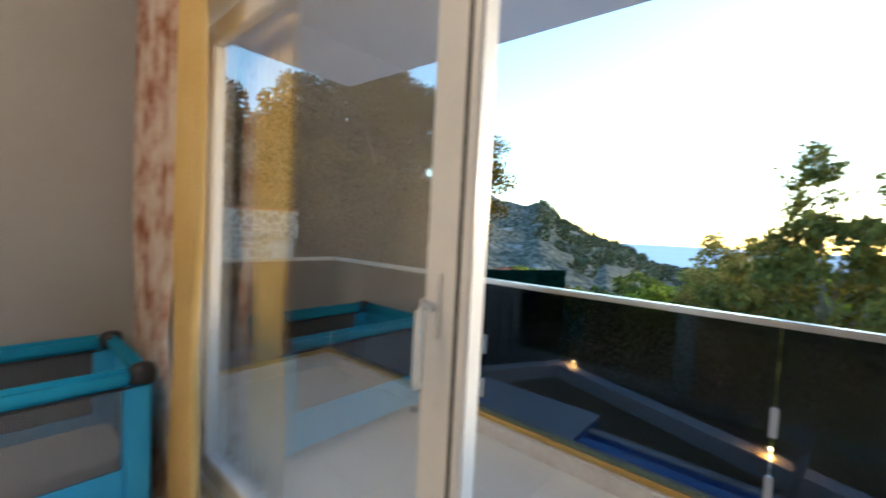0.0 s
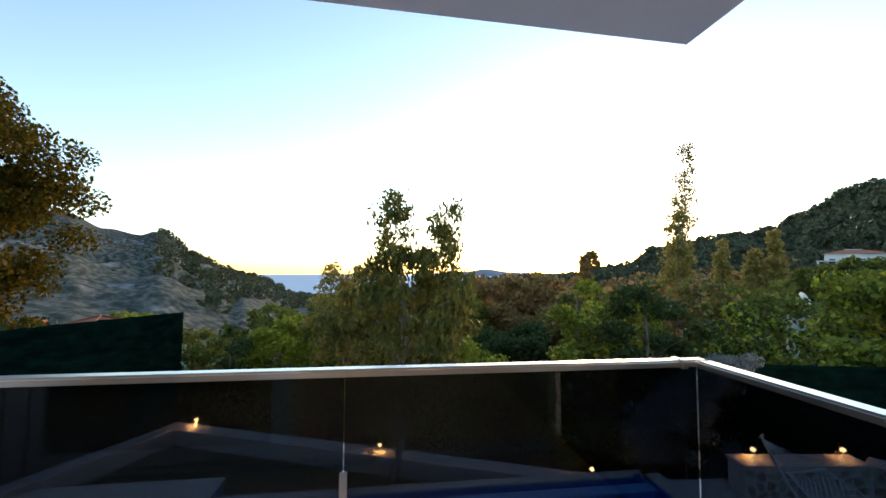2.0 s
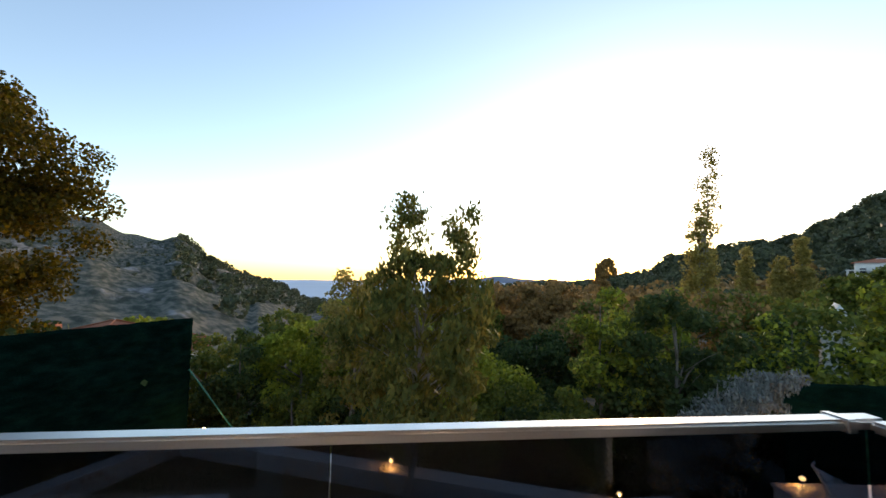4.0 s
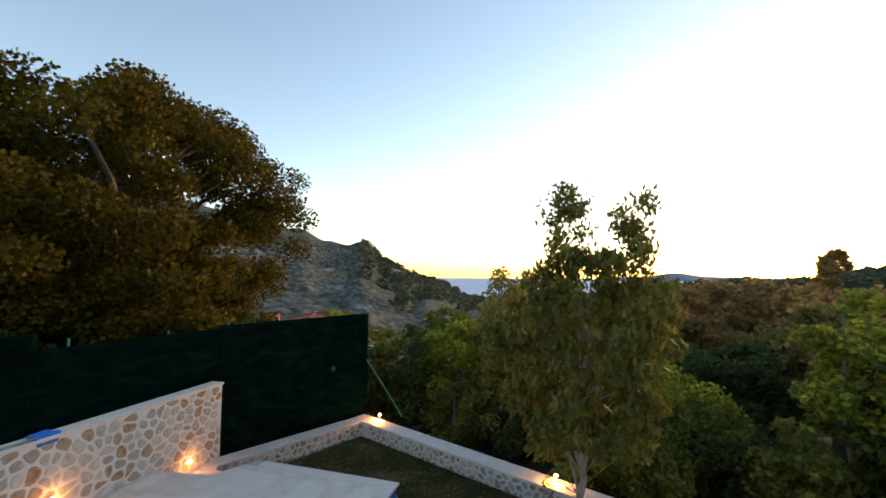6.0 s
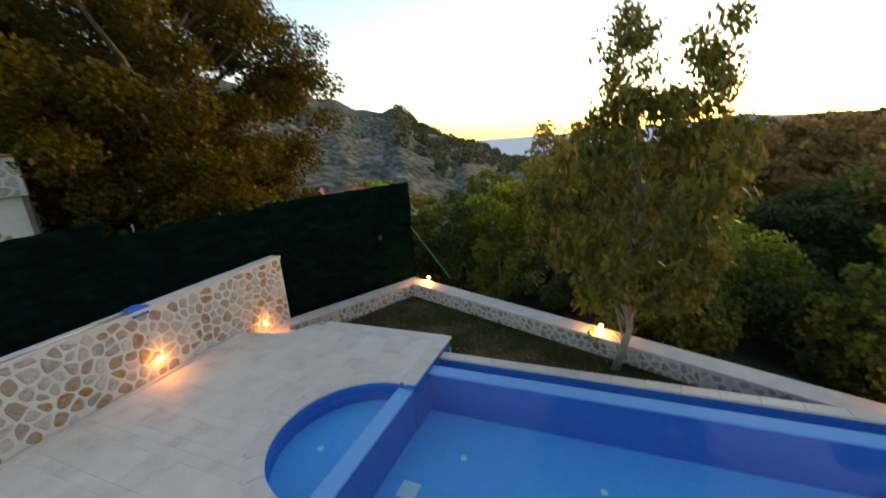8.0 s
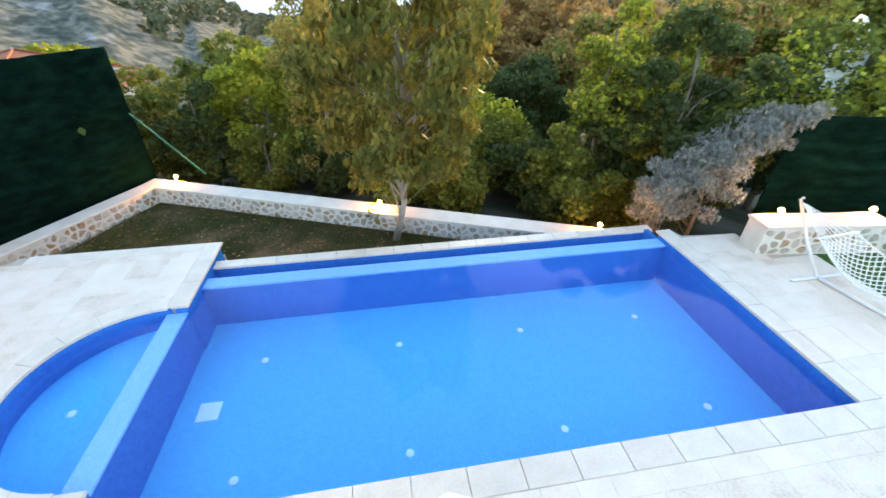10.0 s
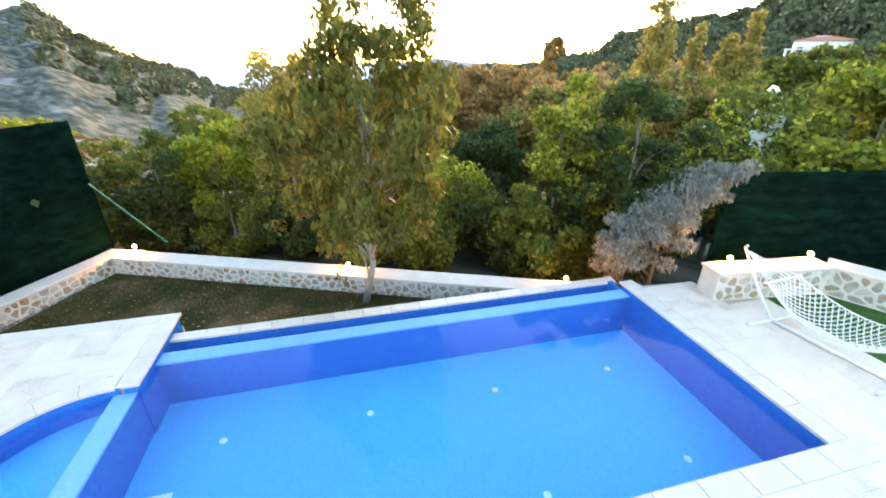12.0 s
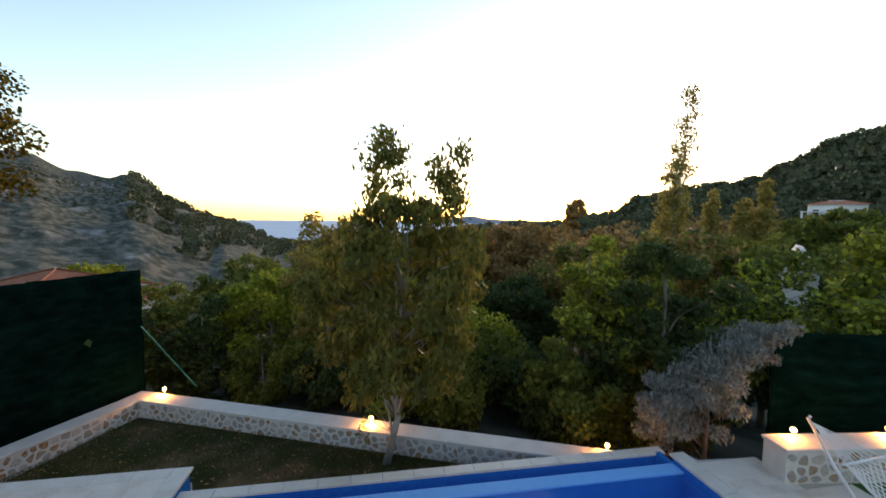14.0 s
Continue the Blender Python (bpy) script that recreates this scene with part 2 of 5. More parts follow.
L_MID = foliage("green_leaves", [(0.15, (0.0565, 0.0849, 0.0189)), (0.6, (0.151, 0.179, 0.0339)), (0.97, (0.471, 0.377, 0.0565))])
L_GREY = foliage("grey_leaves", [(0.15, (0.11, 0.125, 0.11)), (0.6, (0.22, 0.24, 0.22)), (0.97, (0.38, 0.4, 0.36))], 0.15)
L_POPLAR = foliage("poplar_leaves", [(0.15, (0.156, 0.132, 0.036)), (0.6, (0.36, 0.276, 0.072)), (0.97, (0.552, 0.408, 0.12))])
L_RUST = foliage("rust_leaves", [(0.15, (0.155, 0.103, 0.0431)), (0.6, (0.345, 0.207, 0.0776)), (0.97, (0.62, 0.345, 0.103))])
L_FAR = foliage("forest_leaves", [(0.15, (0.048, 0.0576, 0.0352)), (0.6, (0.088, 0.104, 0.056)), (0.97, (0.192, 0.184, 0.088))], 0.15)
WARM_GLOW = glow("warm_bulb", (1, 0.55, 0.18), 6)


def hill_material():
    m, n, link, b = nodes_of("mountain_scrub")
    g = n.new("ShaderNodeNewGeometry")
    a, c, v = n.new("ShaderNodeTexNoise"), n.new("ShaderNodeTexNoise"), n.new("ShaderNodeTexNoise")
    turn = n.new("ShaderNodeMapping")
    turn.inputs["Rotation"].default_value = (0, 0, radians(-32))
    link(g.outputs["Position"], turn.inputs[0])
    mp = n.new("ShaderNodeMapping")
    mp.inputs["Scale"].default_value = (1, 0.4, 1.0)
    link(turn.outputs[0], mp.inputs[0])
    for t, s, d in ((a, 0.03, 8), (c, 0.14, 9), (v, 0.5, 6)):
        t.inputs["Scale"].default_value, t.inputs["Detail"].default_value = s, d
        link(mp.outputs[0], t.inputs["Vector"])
    # grey-green scrub; some of the grey is distance haze put into the colour
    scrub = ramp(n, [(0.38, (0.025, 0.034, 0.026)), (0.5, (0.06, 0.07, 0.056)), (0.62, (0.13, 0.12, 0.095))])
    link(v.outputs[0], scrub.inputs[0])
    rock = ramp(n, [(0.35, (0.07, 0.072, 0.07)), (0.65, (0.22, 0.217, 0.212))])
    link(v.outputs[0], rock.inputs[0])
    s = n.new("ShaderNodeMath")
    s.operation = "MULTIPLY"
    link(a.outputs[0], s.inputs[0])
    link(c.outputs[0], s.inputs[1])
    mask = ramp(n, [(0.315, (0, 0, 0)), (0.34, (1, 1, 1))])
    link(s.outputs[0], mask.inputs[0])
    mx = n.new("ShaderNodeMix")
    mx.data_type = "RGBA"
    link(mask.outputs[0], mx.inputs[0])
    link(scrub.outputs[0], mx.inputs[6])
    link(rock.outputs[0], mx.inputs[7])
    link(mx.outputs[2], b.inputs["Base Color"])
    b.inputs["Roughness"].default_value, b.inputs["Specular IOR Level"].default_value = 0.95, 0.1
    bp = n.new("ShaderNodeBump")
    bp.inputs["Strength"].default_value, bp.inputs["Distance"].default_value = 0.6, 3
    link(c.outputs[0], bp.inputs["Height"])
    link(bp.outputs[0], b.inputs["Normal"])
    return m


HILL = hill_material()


# ---- mesh helpers ----
def put(name, bm, material, parent=None, label="", smooth=False):
    me = bpy.data.meshes.new(name)
    if smooth:
        for f in bm.faces:
            f.smooth = True
    bm.to_mesh(me)
    bm.free()
    me.materials.append(material)
    ob = new(name, me)
    ob.parent = parent
    return tagged(ob, label=label)


def part(name, bm, material, parent, label="", smooth=False):
    return put(name, bm, material, parent, label, smooth)


def raw(name, V, F, material, parent=None, label="", smooth=False):
    me = bpy.data.meshes.new(name)
    me.from_pydata(V, [], F)
    me.materials.append(material)
    if smooth:
        me.shade_smooth()
    ob = new(name, me)
    ob.parent = parent
    return tagged(ob, label=label)


def base(name, x, y, z, label, category, group="", rz=0.0):
    ob = new(name)
    ob.location, ob.rotation_euler = (x, y, z), (0, 0, rz)
    ob.empty_display_size = 0.2
    return tagged(ob, label, category, group)


def box(x0, x1, y0, y1, z0, z1, bevel=0.0, bm=None):
    bm = bm or bmesh.new()
    vs = [bm.verts.new((x, y, z)) for z in (z0, z1) for x, y in ((x0, y0), (x1, y0), (x1, y1), (x0, y1))]
    fs = [bm.faces.new([vs[i] for i in q]) for q in ((3, 2, 1, 0), (4, 5, 6, 7), (0, 1, 5, 4), (1, 2, 6, 5), (2, 3, 7, 6), (3, 0, 4, 7))]
    if bevel:
        bmesh.ops.bevel(bm, geom=list({e for f in fs for e in f.edges}), offset=bevel, segments=2, affect="EDGES")
    return bm


def prism(poly, z0, z1, bm=None, bevel=0.0):
    """An upright prism over a polygon, counter-clockwise."""
    bm = bm or bmesh.new()
    lo = [bm.verts.new((x, y, z0)) for x, y in poly]
    hi = [bm.verts.new((x, y, z1)) for x, y in poly]
    n = len(poly)
    top = bm.faces.new(hi)
    bm.faces.new(lo[::-1])
    for i in range(n):
        bm.faces.new((lo[i], lo[(i + 1) % n], hi[(i + 1) % n], hi[i]))
    if bevel:
        bmesh.ops.bevel(bm, geom=list(top.edges), offset=bevel, segments=1, affect="EDGES")
    return bm


def tube(points, radii, sides=8, bm=None, caps=True):
    bm = bm or bmesh.new()
    pts = [Vector(p) for p in points]
    if not isinstance(radii, (list, tuple)):
        radii = [radii] * len(pts)
    rings = []
    up = Vector((0.13, 0.21, 0.97)).normalized()
    for i, p in enumerate(pts):
        d = (pts[min(i + 1, len(pts) - 1)] - pts[max(i - 1, 0)]).normalized()
        u = d.cross(up)
        if u.length < 0.1:
            u = d.cross(Vector((1, 0, 0)))
        u.normalize()
        w = d.cross(u)
        rings.append([bm.verts.new(p + radii[i] * (math.cos(a) * u + math.sin(a) * w)) for a in (math.tau * k / sides for k in range(sides))])
    for r0, r1 in zip(rings, rings[1:]):
        for k in range(sides):
            bm.faces.new((r0[k], r0[(k + 1) % sides], r1[(k + 1) % sides], r1[k]))
    if caps:
        bm.faces.new(rings[0][::-1])
        bm.faces.new(rings[-1])
    return bm


def lathe(profile, sides=20, bm=None):
    """Turns a profile of (radius, z) round the z axis."""
    bm = bm or bmesh.new()
    rings = [[bm.verts.new((r * math.cos(math.tau * k / sides), r * math.sin(math.tau * k / sides), z)) for k in range(sides)] for r, z in profile]
    for r0, r1 in zip(rings, rings[1:]):
        for k in range(sides):
            bm.faces.new((r0[k], r0[(k + 1) % sides], r1[(k + 1) % sides], r1[k]))
    bm.faces.new(rings[0][::-1])
    bm.faces.new(rings[-1])
    return bm


def clip_poly(poly, px, py, nx, ny):
    """Keeps the side of a polygon where (p - (px,py)) . n <= 0."""
    out = []
    for i, (ax, ay) in enumerate(poly):
        bx, by = poly[(i + 1) % len(poly)]
        da, db = (ax - px) * nx + (ay - py) * ny, (bx - px) * nx + (by - py) * ny
        if da <= 0:
            out.append((ax, ay))
        if (da < 0) != (db < 0) and abs(da - db) > 1e-9:
            s = da / (da - db)
            out.append((ax + s * (bx - ax), ay + s * (by - ay)))
    return out


def area(poly):
    return 0.5 * sum(a[0] * b[1] - b[0] * a[1] for a, b in zip(poly, poly[1:] + poly[:1]))


# ---- the ground, hills and sea ----
def ridge(az):
    """Height of the skyline above the eye, in degrees, by bearing."""
    return float(np.interp(az, (-180, -110, -72, -50, -37.7, -35.5, -33.5, -31.5, -29.6, -28.6, -27.7, -26.4, -25, -22.4, -19.9, -16.1, -12.8, -9, 4, 12, 18, 24, 33, 36, 43, 46, 50, 54, 57, 75, 110, 180),
                           (3, 6, 13, 9, 6.2, 6.0, 4.8, 4.4, 4.1, 4.6, 4.6, 3.8, 2.3, 0.9, -0.3, -1.2, -3.2, -3.3, -2.8, -2.2, -1.6, -1.5, -0.5, 1.6, 2.8, 3.0, 4.5, 6.9, 7.8, 10, 6, 3)))



def ridge_far(az):
    return float(np.interp(az, (-110, -60, -25, -12, -8, 5, 14, 24, 35, 60, 110), (300, 420, 620, 760, 760, 420, 300, 230, 190, 170, 150)))


def ground_z(x, y):
    """The lie of the land round the garden."""
    r = math.hypot(x, y - 1)
    az = math.degrees(math.atan2(x, y - 1))
    near = float(np.interp(r, (0, 14, 22, 45, 70), (-1.7, -1.9, -3.4, -7.0, -9.0)))
    big = ridge_far(az)
    top = 4.5 + big * math.tan(radians(ridge(az)))
    if r <= 45:
        return near
    if r <= big:
        s = (r - 45) / (big - 45)
        rough = 1 - abs(2 * s - 1)
        w = s ** (1.0 if top > 0 else 0.6)
        q = Vector((x * 0.008, y * 0.008, 0))
        bumpy = (noise.fractal(q, 1.0, 2.0, 6) * 9 - abs(noise.noise(q * 2.3)) * 20 - 4) * 0.75 * min(1.0, big / 600) * min(1, rough * 1.4) * min(1, max(0, top + 30) / 60)
        return -7 + (top + 7) * w + bumpy
    return top - (r - big) * 0.25 if top > -30 else max(top - (r - big) * 0.1, -60)


def land():
    radii = [0, 4, 8, 11, 14, 18, 22, 28, 35, 45] + [45 * 1.045 ** k for k in range(1, 74)]
    steps = 640
    V, F = [], []
    for r in radii:
        for k in range(steps):
            a = math.tau * k / steps
            x, y = r * math.sin(a), 1 + r * math.cos(a)
            jig = 0.0 if r < 45 else noise.noise(Vector((x * 0.05, y * 0.05, 3))) * 0.003 * r
            V.append((x, y, ground_z(x, y) + jig))
    for i in range(len(radii) - 1):
        for k in range(steps):
            a, b = i * steps + k, i * steps + (k + 1) % steps
            F.append((a, b, b + steps, a + steps))
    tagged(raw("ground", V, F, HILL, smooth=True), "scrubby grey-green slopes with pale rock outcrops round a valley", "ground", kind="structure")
    bm = bmesh.new()
    ring = [[bm.verts.new((r * math.sin(a), r * math.cos(a), -37)) for a in (math.tau * k / 64 for k in range(64))] for r in (500, 4900)]
    for k in range(64):
        bm.faces.new((ring[0][k], ring[0][(k + 1) % 64], ring[1][(k + 1) % 64], ring[1][k]))
    tagged(put("water", bm, SEA), "calm blue-grey sea at the mouth of the valley", "sea", kind="structure")
    V, F = [], []
    n = 60
    for j, (rr, hh) in enumerate(((3600, 0), (3900, 1), (4300, 0))):
        for i in range(n):
            az = radians(4 + 24 * i / (n - 1))
            h = -37 + hh * (40 + 26 * math.exp(-((i - 23) / 5) ** 2) - 18 * abs(i - 26) / 26 + 4 * noise.noise(Vector((i * 0.3, 0, 0)))) * (1 if 0 < i < n - 1 else 0)
            V.append((rr * math.sin(az), rr * math.cos(az), h - (0.5 if hh == 0 else 0)))
    for j in range(2):
        for i in range(n - 1):
            a = j * n + i
            F.append((a, a + 1, a + n + 1, a + n))
    tagged(raw("backdrop", V, F, HAZE_HILL, smooth=True), "headland far across the water, haze blue put into its colour", "hill", kind="structure")


land()

# ---- the pool and its terrace ----
XL, XR, YN, YW, YG, YC = -3.05, 6.33, 3.12, 7.16, 7.46, 7.84
WATER_Z, FLOOR_Z = -0.15, -1.05
SCX, SCY, SR = -3.3, 5.03, 1.5
WALL_X = -8.6


def arc(r, n=28, a0=90, a1=270):
    return [(SCX + r * math.cos(radians(a0 + (a1 - a0) * k / n)), SCY + r * math.sin(radians(a0 + (a1 - a0) * k / n))) for k in range(n + 1)]


def pool():
    p = base("pool", 1.6, 5.1, FLOOR_Z, "rectangular blue mosaic swimming pool filled to the brim", "swimming pool")
    p.location = (0, 0, 0)
    part("pool_floor", box(XL - 0.03, XR, YN, YW, FLOOR_Z - 0.1, FLOOR_Z), POOL_FLOOR, p, "light blue mosaic pool floor")
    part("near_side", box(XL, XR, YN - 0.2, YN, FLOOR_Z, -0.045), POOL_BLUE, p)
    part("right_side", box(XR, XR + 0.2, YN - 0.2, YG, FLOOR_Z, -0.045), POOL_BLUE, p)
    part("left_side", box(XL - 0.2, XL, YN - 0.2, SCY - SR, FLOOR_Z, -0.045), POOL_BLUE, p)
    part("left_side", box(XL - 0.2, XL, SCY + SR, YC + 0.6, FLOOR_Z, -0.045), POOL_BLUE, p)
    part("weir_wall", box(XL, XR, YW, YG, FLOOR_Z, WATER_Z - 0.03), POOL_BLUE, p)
    part("overflow_edge", box(XL, XR, YW - 0.01, YG + 0.01, WATER_Z - 0.03, WATER_Z + 0.012, 0.01), POOL_PALE, p, "pale blue mosaic overflow edge at water level")
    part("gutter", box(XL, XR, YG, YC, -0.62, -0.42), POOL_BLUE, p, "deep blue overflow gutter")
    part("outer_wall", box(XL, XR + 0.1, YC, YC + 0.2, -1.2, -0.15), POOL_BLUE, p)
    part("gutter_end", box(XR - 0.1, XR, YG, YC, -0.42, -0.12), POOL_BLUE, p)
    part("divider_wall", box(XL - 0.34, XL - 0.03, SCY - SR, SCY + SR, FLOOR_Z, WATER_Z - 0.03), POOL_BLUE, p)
    part("divider", box(XL - 0.35, XL - 0.02, SCY - SR, SCY + SR, WATER_Z - 0.03, WATER_Z + 0.012, 0.01), POOL_PALE, p, "pale blue mosaic wall between pool and paddling pool")
    bm = bmesh.new()
    a = arc(SR)
    lo, hi = [bm.verts.new((x, y, -0.45)) for x, y in a], [bm.verts.new((x, y, -0.02)) for x, y in a]
    for i in range(len(a) - 1):
        bm.faces.new((lo[i], lo[i + 1], hi[i + 1], hi[i]))
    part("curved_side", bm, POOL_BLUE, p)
    part("paddling_floor", prism(arc(SR + 0.02) + [(SCX, SCY)], -0.5, -0.45), POOL_FLOOR, p)
    part("grate", box(-2.75, -2.42, 4.98, 5.31, FLOOR_Z, FLOOR_Z + 0.012, 0.004), WHITE_METAL, p, "square white drain cover on the pool floor")
    for px in (-1.93, 0.45, 2.79, 5.2):
        for py in (6.08, 3.98):
            o = part("inlet", lathe([(0.06, 0), (0.06, 0.01), (0.03, 0.02)], 14), WHITE_METAL, p, "small round white floor inlet")
            o.location = (px, py, FLOOR_Z)
    o = part("inlet", lathe([(0.06, 0), (0.06, 0.01), (0.03, 0.02)], 14), WHITE_METAL, p)
    o.location = (-4.13, 4.94, -0.45)
    bm = bmesh.new()
    bm.faces.new([bm.verts.new((x, y, WATER_Z)) for x, y in ((XL - 0.03, YN), (XR, YN), (XR, YW + 0.01), (XL - 0.03, YW + 0.01))])
    tagged(put("water", bm, WATER), "clear still pool water mirroring trees", "water", kind="structure")
    bm = bmesh.new()
    bm.faces.new([bm.verts.new((x, y, WATER_Z)) for x, y in arc(SR)])
    tagged(put("water", bm, WATER), "clear shallow water of the half-round paddling pool", "water", kind="structure")


pool()


def slab_region(name, poly, label):
    return tagged(put(name, prism(poly, -0.3, -0.016), BED), label, "terrace", kind="structure")


DECK_L = [(WALL_X, -1.25), (-3.4, -1.25), (-3.4, SCY - SR - 0.08)] + arc(SR + 0.08)[::-1][2:-1] + [(-3.3, 6.62), (XL - 0.1, 6.62), (XL - 0.1, 8.5), (-6.8, 8.55), (-7.25, 7.65), (WALL_X, 7.3)]
DECK_N = [(-3.4, -1.25), (8.95, -1.25), (8.95, YN - 0.1), (-3.4, YN - 0.1)]
DECK_R = [(XR + 0.1, YN - 0.1), (8.95, YN - 0.1), (8.95, 6.2), (8.0, 6.6), (8.0, 7.2), (6.75, 7.3), (6.65, 7.58), (XR + 0.1, 7.58)]
terrace_l = slab_region("pavement", DECK_L, "cream travertine terrace round the paddling pool")
terrace_n = slab_region("pavement", DECK_N, "cream travertine terrace in front of the house")
terrace_r = slab_region("pavement", DECK_R, "cream travertine terrace beside the pool")
# ---- stone walls ----
def wall_prism(name, a, b, thick, z0, z1, label, cap=0.06, over=0.03, ext=0.0):
    """A mortared wall from a to b; its face is on the right of a->b, its body on the left. Returns it and its frame."""
    A, B = Vector((*a, 0)), Vector((*b, 0))
    d = (B - A).normalized()
    nrm = Vector((d.y, -d.x, 0))
    L = (B - A).length
    w = base(name, 0, 0, 0, label, "wall")
    w["kind"] = "structure"
    p = [A, B, B - nrm * thick, A - nrm * thick]
    part("wall_body", prism([(v.x, v.y) for v in p], z0, z1 - cap), MORTAR, w, "pale mortar wall body")
    q = [A + nrm * over - d * over, B + nrm * over + d * over, B - nrm * (thick + over) + d * over, A - nrm * (thick + over) - d * over]
    part("coping", prism([(v.x, v.y) for v in q], z1 - cap, z1, bevel=0.012), CAP, w, "smooth cream stone coping")
    return w, A, d, nrm, L


def rubble(w, A, d, nrm, L, z0, z1, size, seed, limit=300, skip=0.0):
    """Irregular stones proud of the mortar, from cells round jittered points."""
    rng = random.Random(seed)
    nx, nz = max(1, round(L / size)), max(1, round((z1 - z0) / (size * 0.8)))
    sx, sz = L / nx, (z1 - z0) / nz
    pts = {(i, j): ((i + 0.5 + (j % 2) * 0.5 + rng.uniform(-0.46, 0.46)) * sx, (j + 0.5 + rng.uniform(-0.44, 0.44)) * sz) for i in range(-2, nx + 2) for j in range(-2, nz + 2)}
    turn = Matrix(((-d.x, nrm.x, 0, 0), (-d.y, nrm.y, 0, 0), (0, 0, 1, 0), (0, 0, 0, 1)))
    count = 0
    for (i, j), (cx, cz) in pts.items():
        at_y = (A + d * cx).y
        if not (0.02 < cx < L - 0.02 and 0.02 < cz < z1 - z0 - 0.02) or count >= limit or (abs(A.x - WALL_X) < 0.01 and (at_y < 1.2 or (at_y < 7.3 and z0 + cz < 0.02))):
            continue
        poly = [(cx - sx * 1.5, cz - sz * 1.5), (cx + sx * 1.5, cz - sz * 1.5), (cx + sx * 1.5, cz + sz * 1.5), (cx - sx * 1.5, cz + sz * 1.5)]
        for di in (-2, -1, 0, 1, 2):
            for dj in (-2, -1, 0, 1, 2):
                o = pts.get((i + di, j + dj))
                if o and (di or dj):
                    dx, dz = o[0] - cx, o[1] - cz
                    ln = math.hypot(dx, dz)
                    gap = 0.014 + 0.02 * rng.random()
                    poly = clip_poly(poly, cx + dx / 2 - dx / ln * gap, cz + dz / 2 - dz / ln * gap, dx / ln, dz / ln)
                    if len(poly) < 3:
                        break
            if len(poly) < 3:
                break
        for px, pz, ex, ez in ((0.01, 0, -1, 0), (L - 0.01, 0, 1, 0), (0, 0.01, 0, -1), (0, z1 - z0 - 0.01, 0, 1)):
            poly = clip_poly(poly, px, pz, ex, ez) if len(poly) > 2 else poly
        if len(poly) < 3 or abs(area(poly)) < 0.002:
            continue
        soft = []
        for k, (ax, ay) in enumerate(poly):
            bx, by = poly[(k + 1) % len(poly)]
            soft += [(ax * 0.75 + bx * 0.25, ay * 0.75 + by * 0.25), (ax * 0.25 + bx * 0.75, ay * 0.25 + by * 0.75)]
        mx, mz = sum(p[0] for p in soft) / len(soft), sum(p[1] for p in soft) / len(soft)
        dep = rng.uniform(0.006, 0.018)
        V = [(mx - x, -0.01, z - mz) for x, z in soft] + [((mx - x) * 0.97, dep * 0.6, (z - mz) * 0.97) for x, z in soft] + [((mx - x) * 0.78, dep, (z - mz) * 0.78) for x, z in soft]
        n = len(soft)
        F = [tuple(range(2 * n, 3 * n))]
        for r in (0, n):
            F += [(r + k, r + (k + 1) % n, r + n + (k + 1) % n, r + n + k) for k in range(n)]
        ob = raw("stone", V, F, STONE, w)
        ob.matrix_local = Matrix.Translation(A + d * mx + Vector((0, 0, z0 + mz))) @ turn
        count += 1


STONE_JOBS = []
WALL_Y = 9.15


def stone_wall(name, a, b, thick, z0, z1, size, seed, label, **k):
    r = wall_prism(name, b, a, thick, z0, z1, label)
    STONE_JOBS.append((*r, max(z0, k.get("low", z0)), z1 - 0.06, size, seed, k.get("limit", 300)))
    return r[0]


# terrace side wall, garden wall (two runs), low wall by the hammock (two runs)
stone_wall("wall_west", (WALL_X, WALL_Y), (WALL_X, -1.0), 0.32, -0.9, 1.6, 0.27, 11, "tall white mortared rubble stone wall with cream coping", limit=300)
stone_wall("wall_garden", (-6.154, 12.72), (-8.39, 8.5), 0.45, -1.9, -0.403, 0.22, 12, "low rubble stone garden wall with smooth coping", low=-0.95)
stone_wall("wall_garden", (5.14, 8.11), (-6.57, 12.89), 0.5, -1.9, -0.4, 0.22, 13, "long low rubble stone garden wall with smooth coping", low=-0.95)
stone_wall("wall_low", (10.33, 6.07), (7.74, 6.4), 0.5, -0.3, 0.65, 0.24, 14, "knee-high rubble stone wall with smooth coping", low=0.0)
stone_wall("wall_low", (13.03, 1.22), (10.3, 6.17), 0.5, -0.3, 0.65, 0.24, 15, "knee-high rubble stone wall with smooth coping", low=0.0)

wedge = base("wall_garden", 0, 0, 0, "tapering end of the garden wall against the pool edge", "wall")
wedge["kind"] = "structure"
part("wall_body", prism([(5.12, 8.09), (6.5, 8.09), (5.32, 8.57)], -1.9, -0.46), MORTAR, wedge)
part("coping", prism([(5.12, 8.06), (6.6, 8.06), (5.34, 8.61)], -0.46, -0.401, bevel=0.012), CAP, wedge, "smooth cream stone coping")

# skirting kerb along the terrace wall, and the lower landing behind the terrace
tagged(put("kerb", box(WALL_X + 0.03, WALL_X + 0.12, -1.0, 7.3, -0.016, 0.06, 0.01), CAP), "narrow cream stone skirting along the rubble wall", "kerb", kind="structure")
tagged(put("pavement", prism([(WALL_X + 0.03, 7.3), (-7.25, 7.65), (-6.8, 8.5), (-8.1, 8.55), (-8.35, 8.9), (WALL_X + 0.03, 8.9)], -0.9, -0.42), TRAVERTINE), "small lower travertine landing beside the terrace", "terrace", kind="structure")
tagged(put("lawn", prism([(-8.1, 8.5), (-6.8, 8.5), (XL, 8.5), (XL, 8.04), (5.3, 8.04), (-6.16, 12.74)], -1.3, -0.9), SOIL), "thin autumn grass over brown soil inside the garden wall", "lawn", kind="structure")
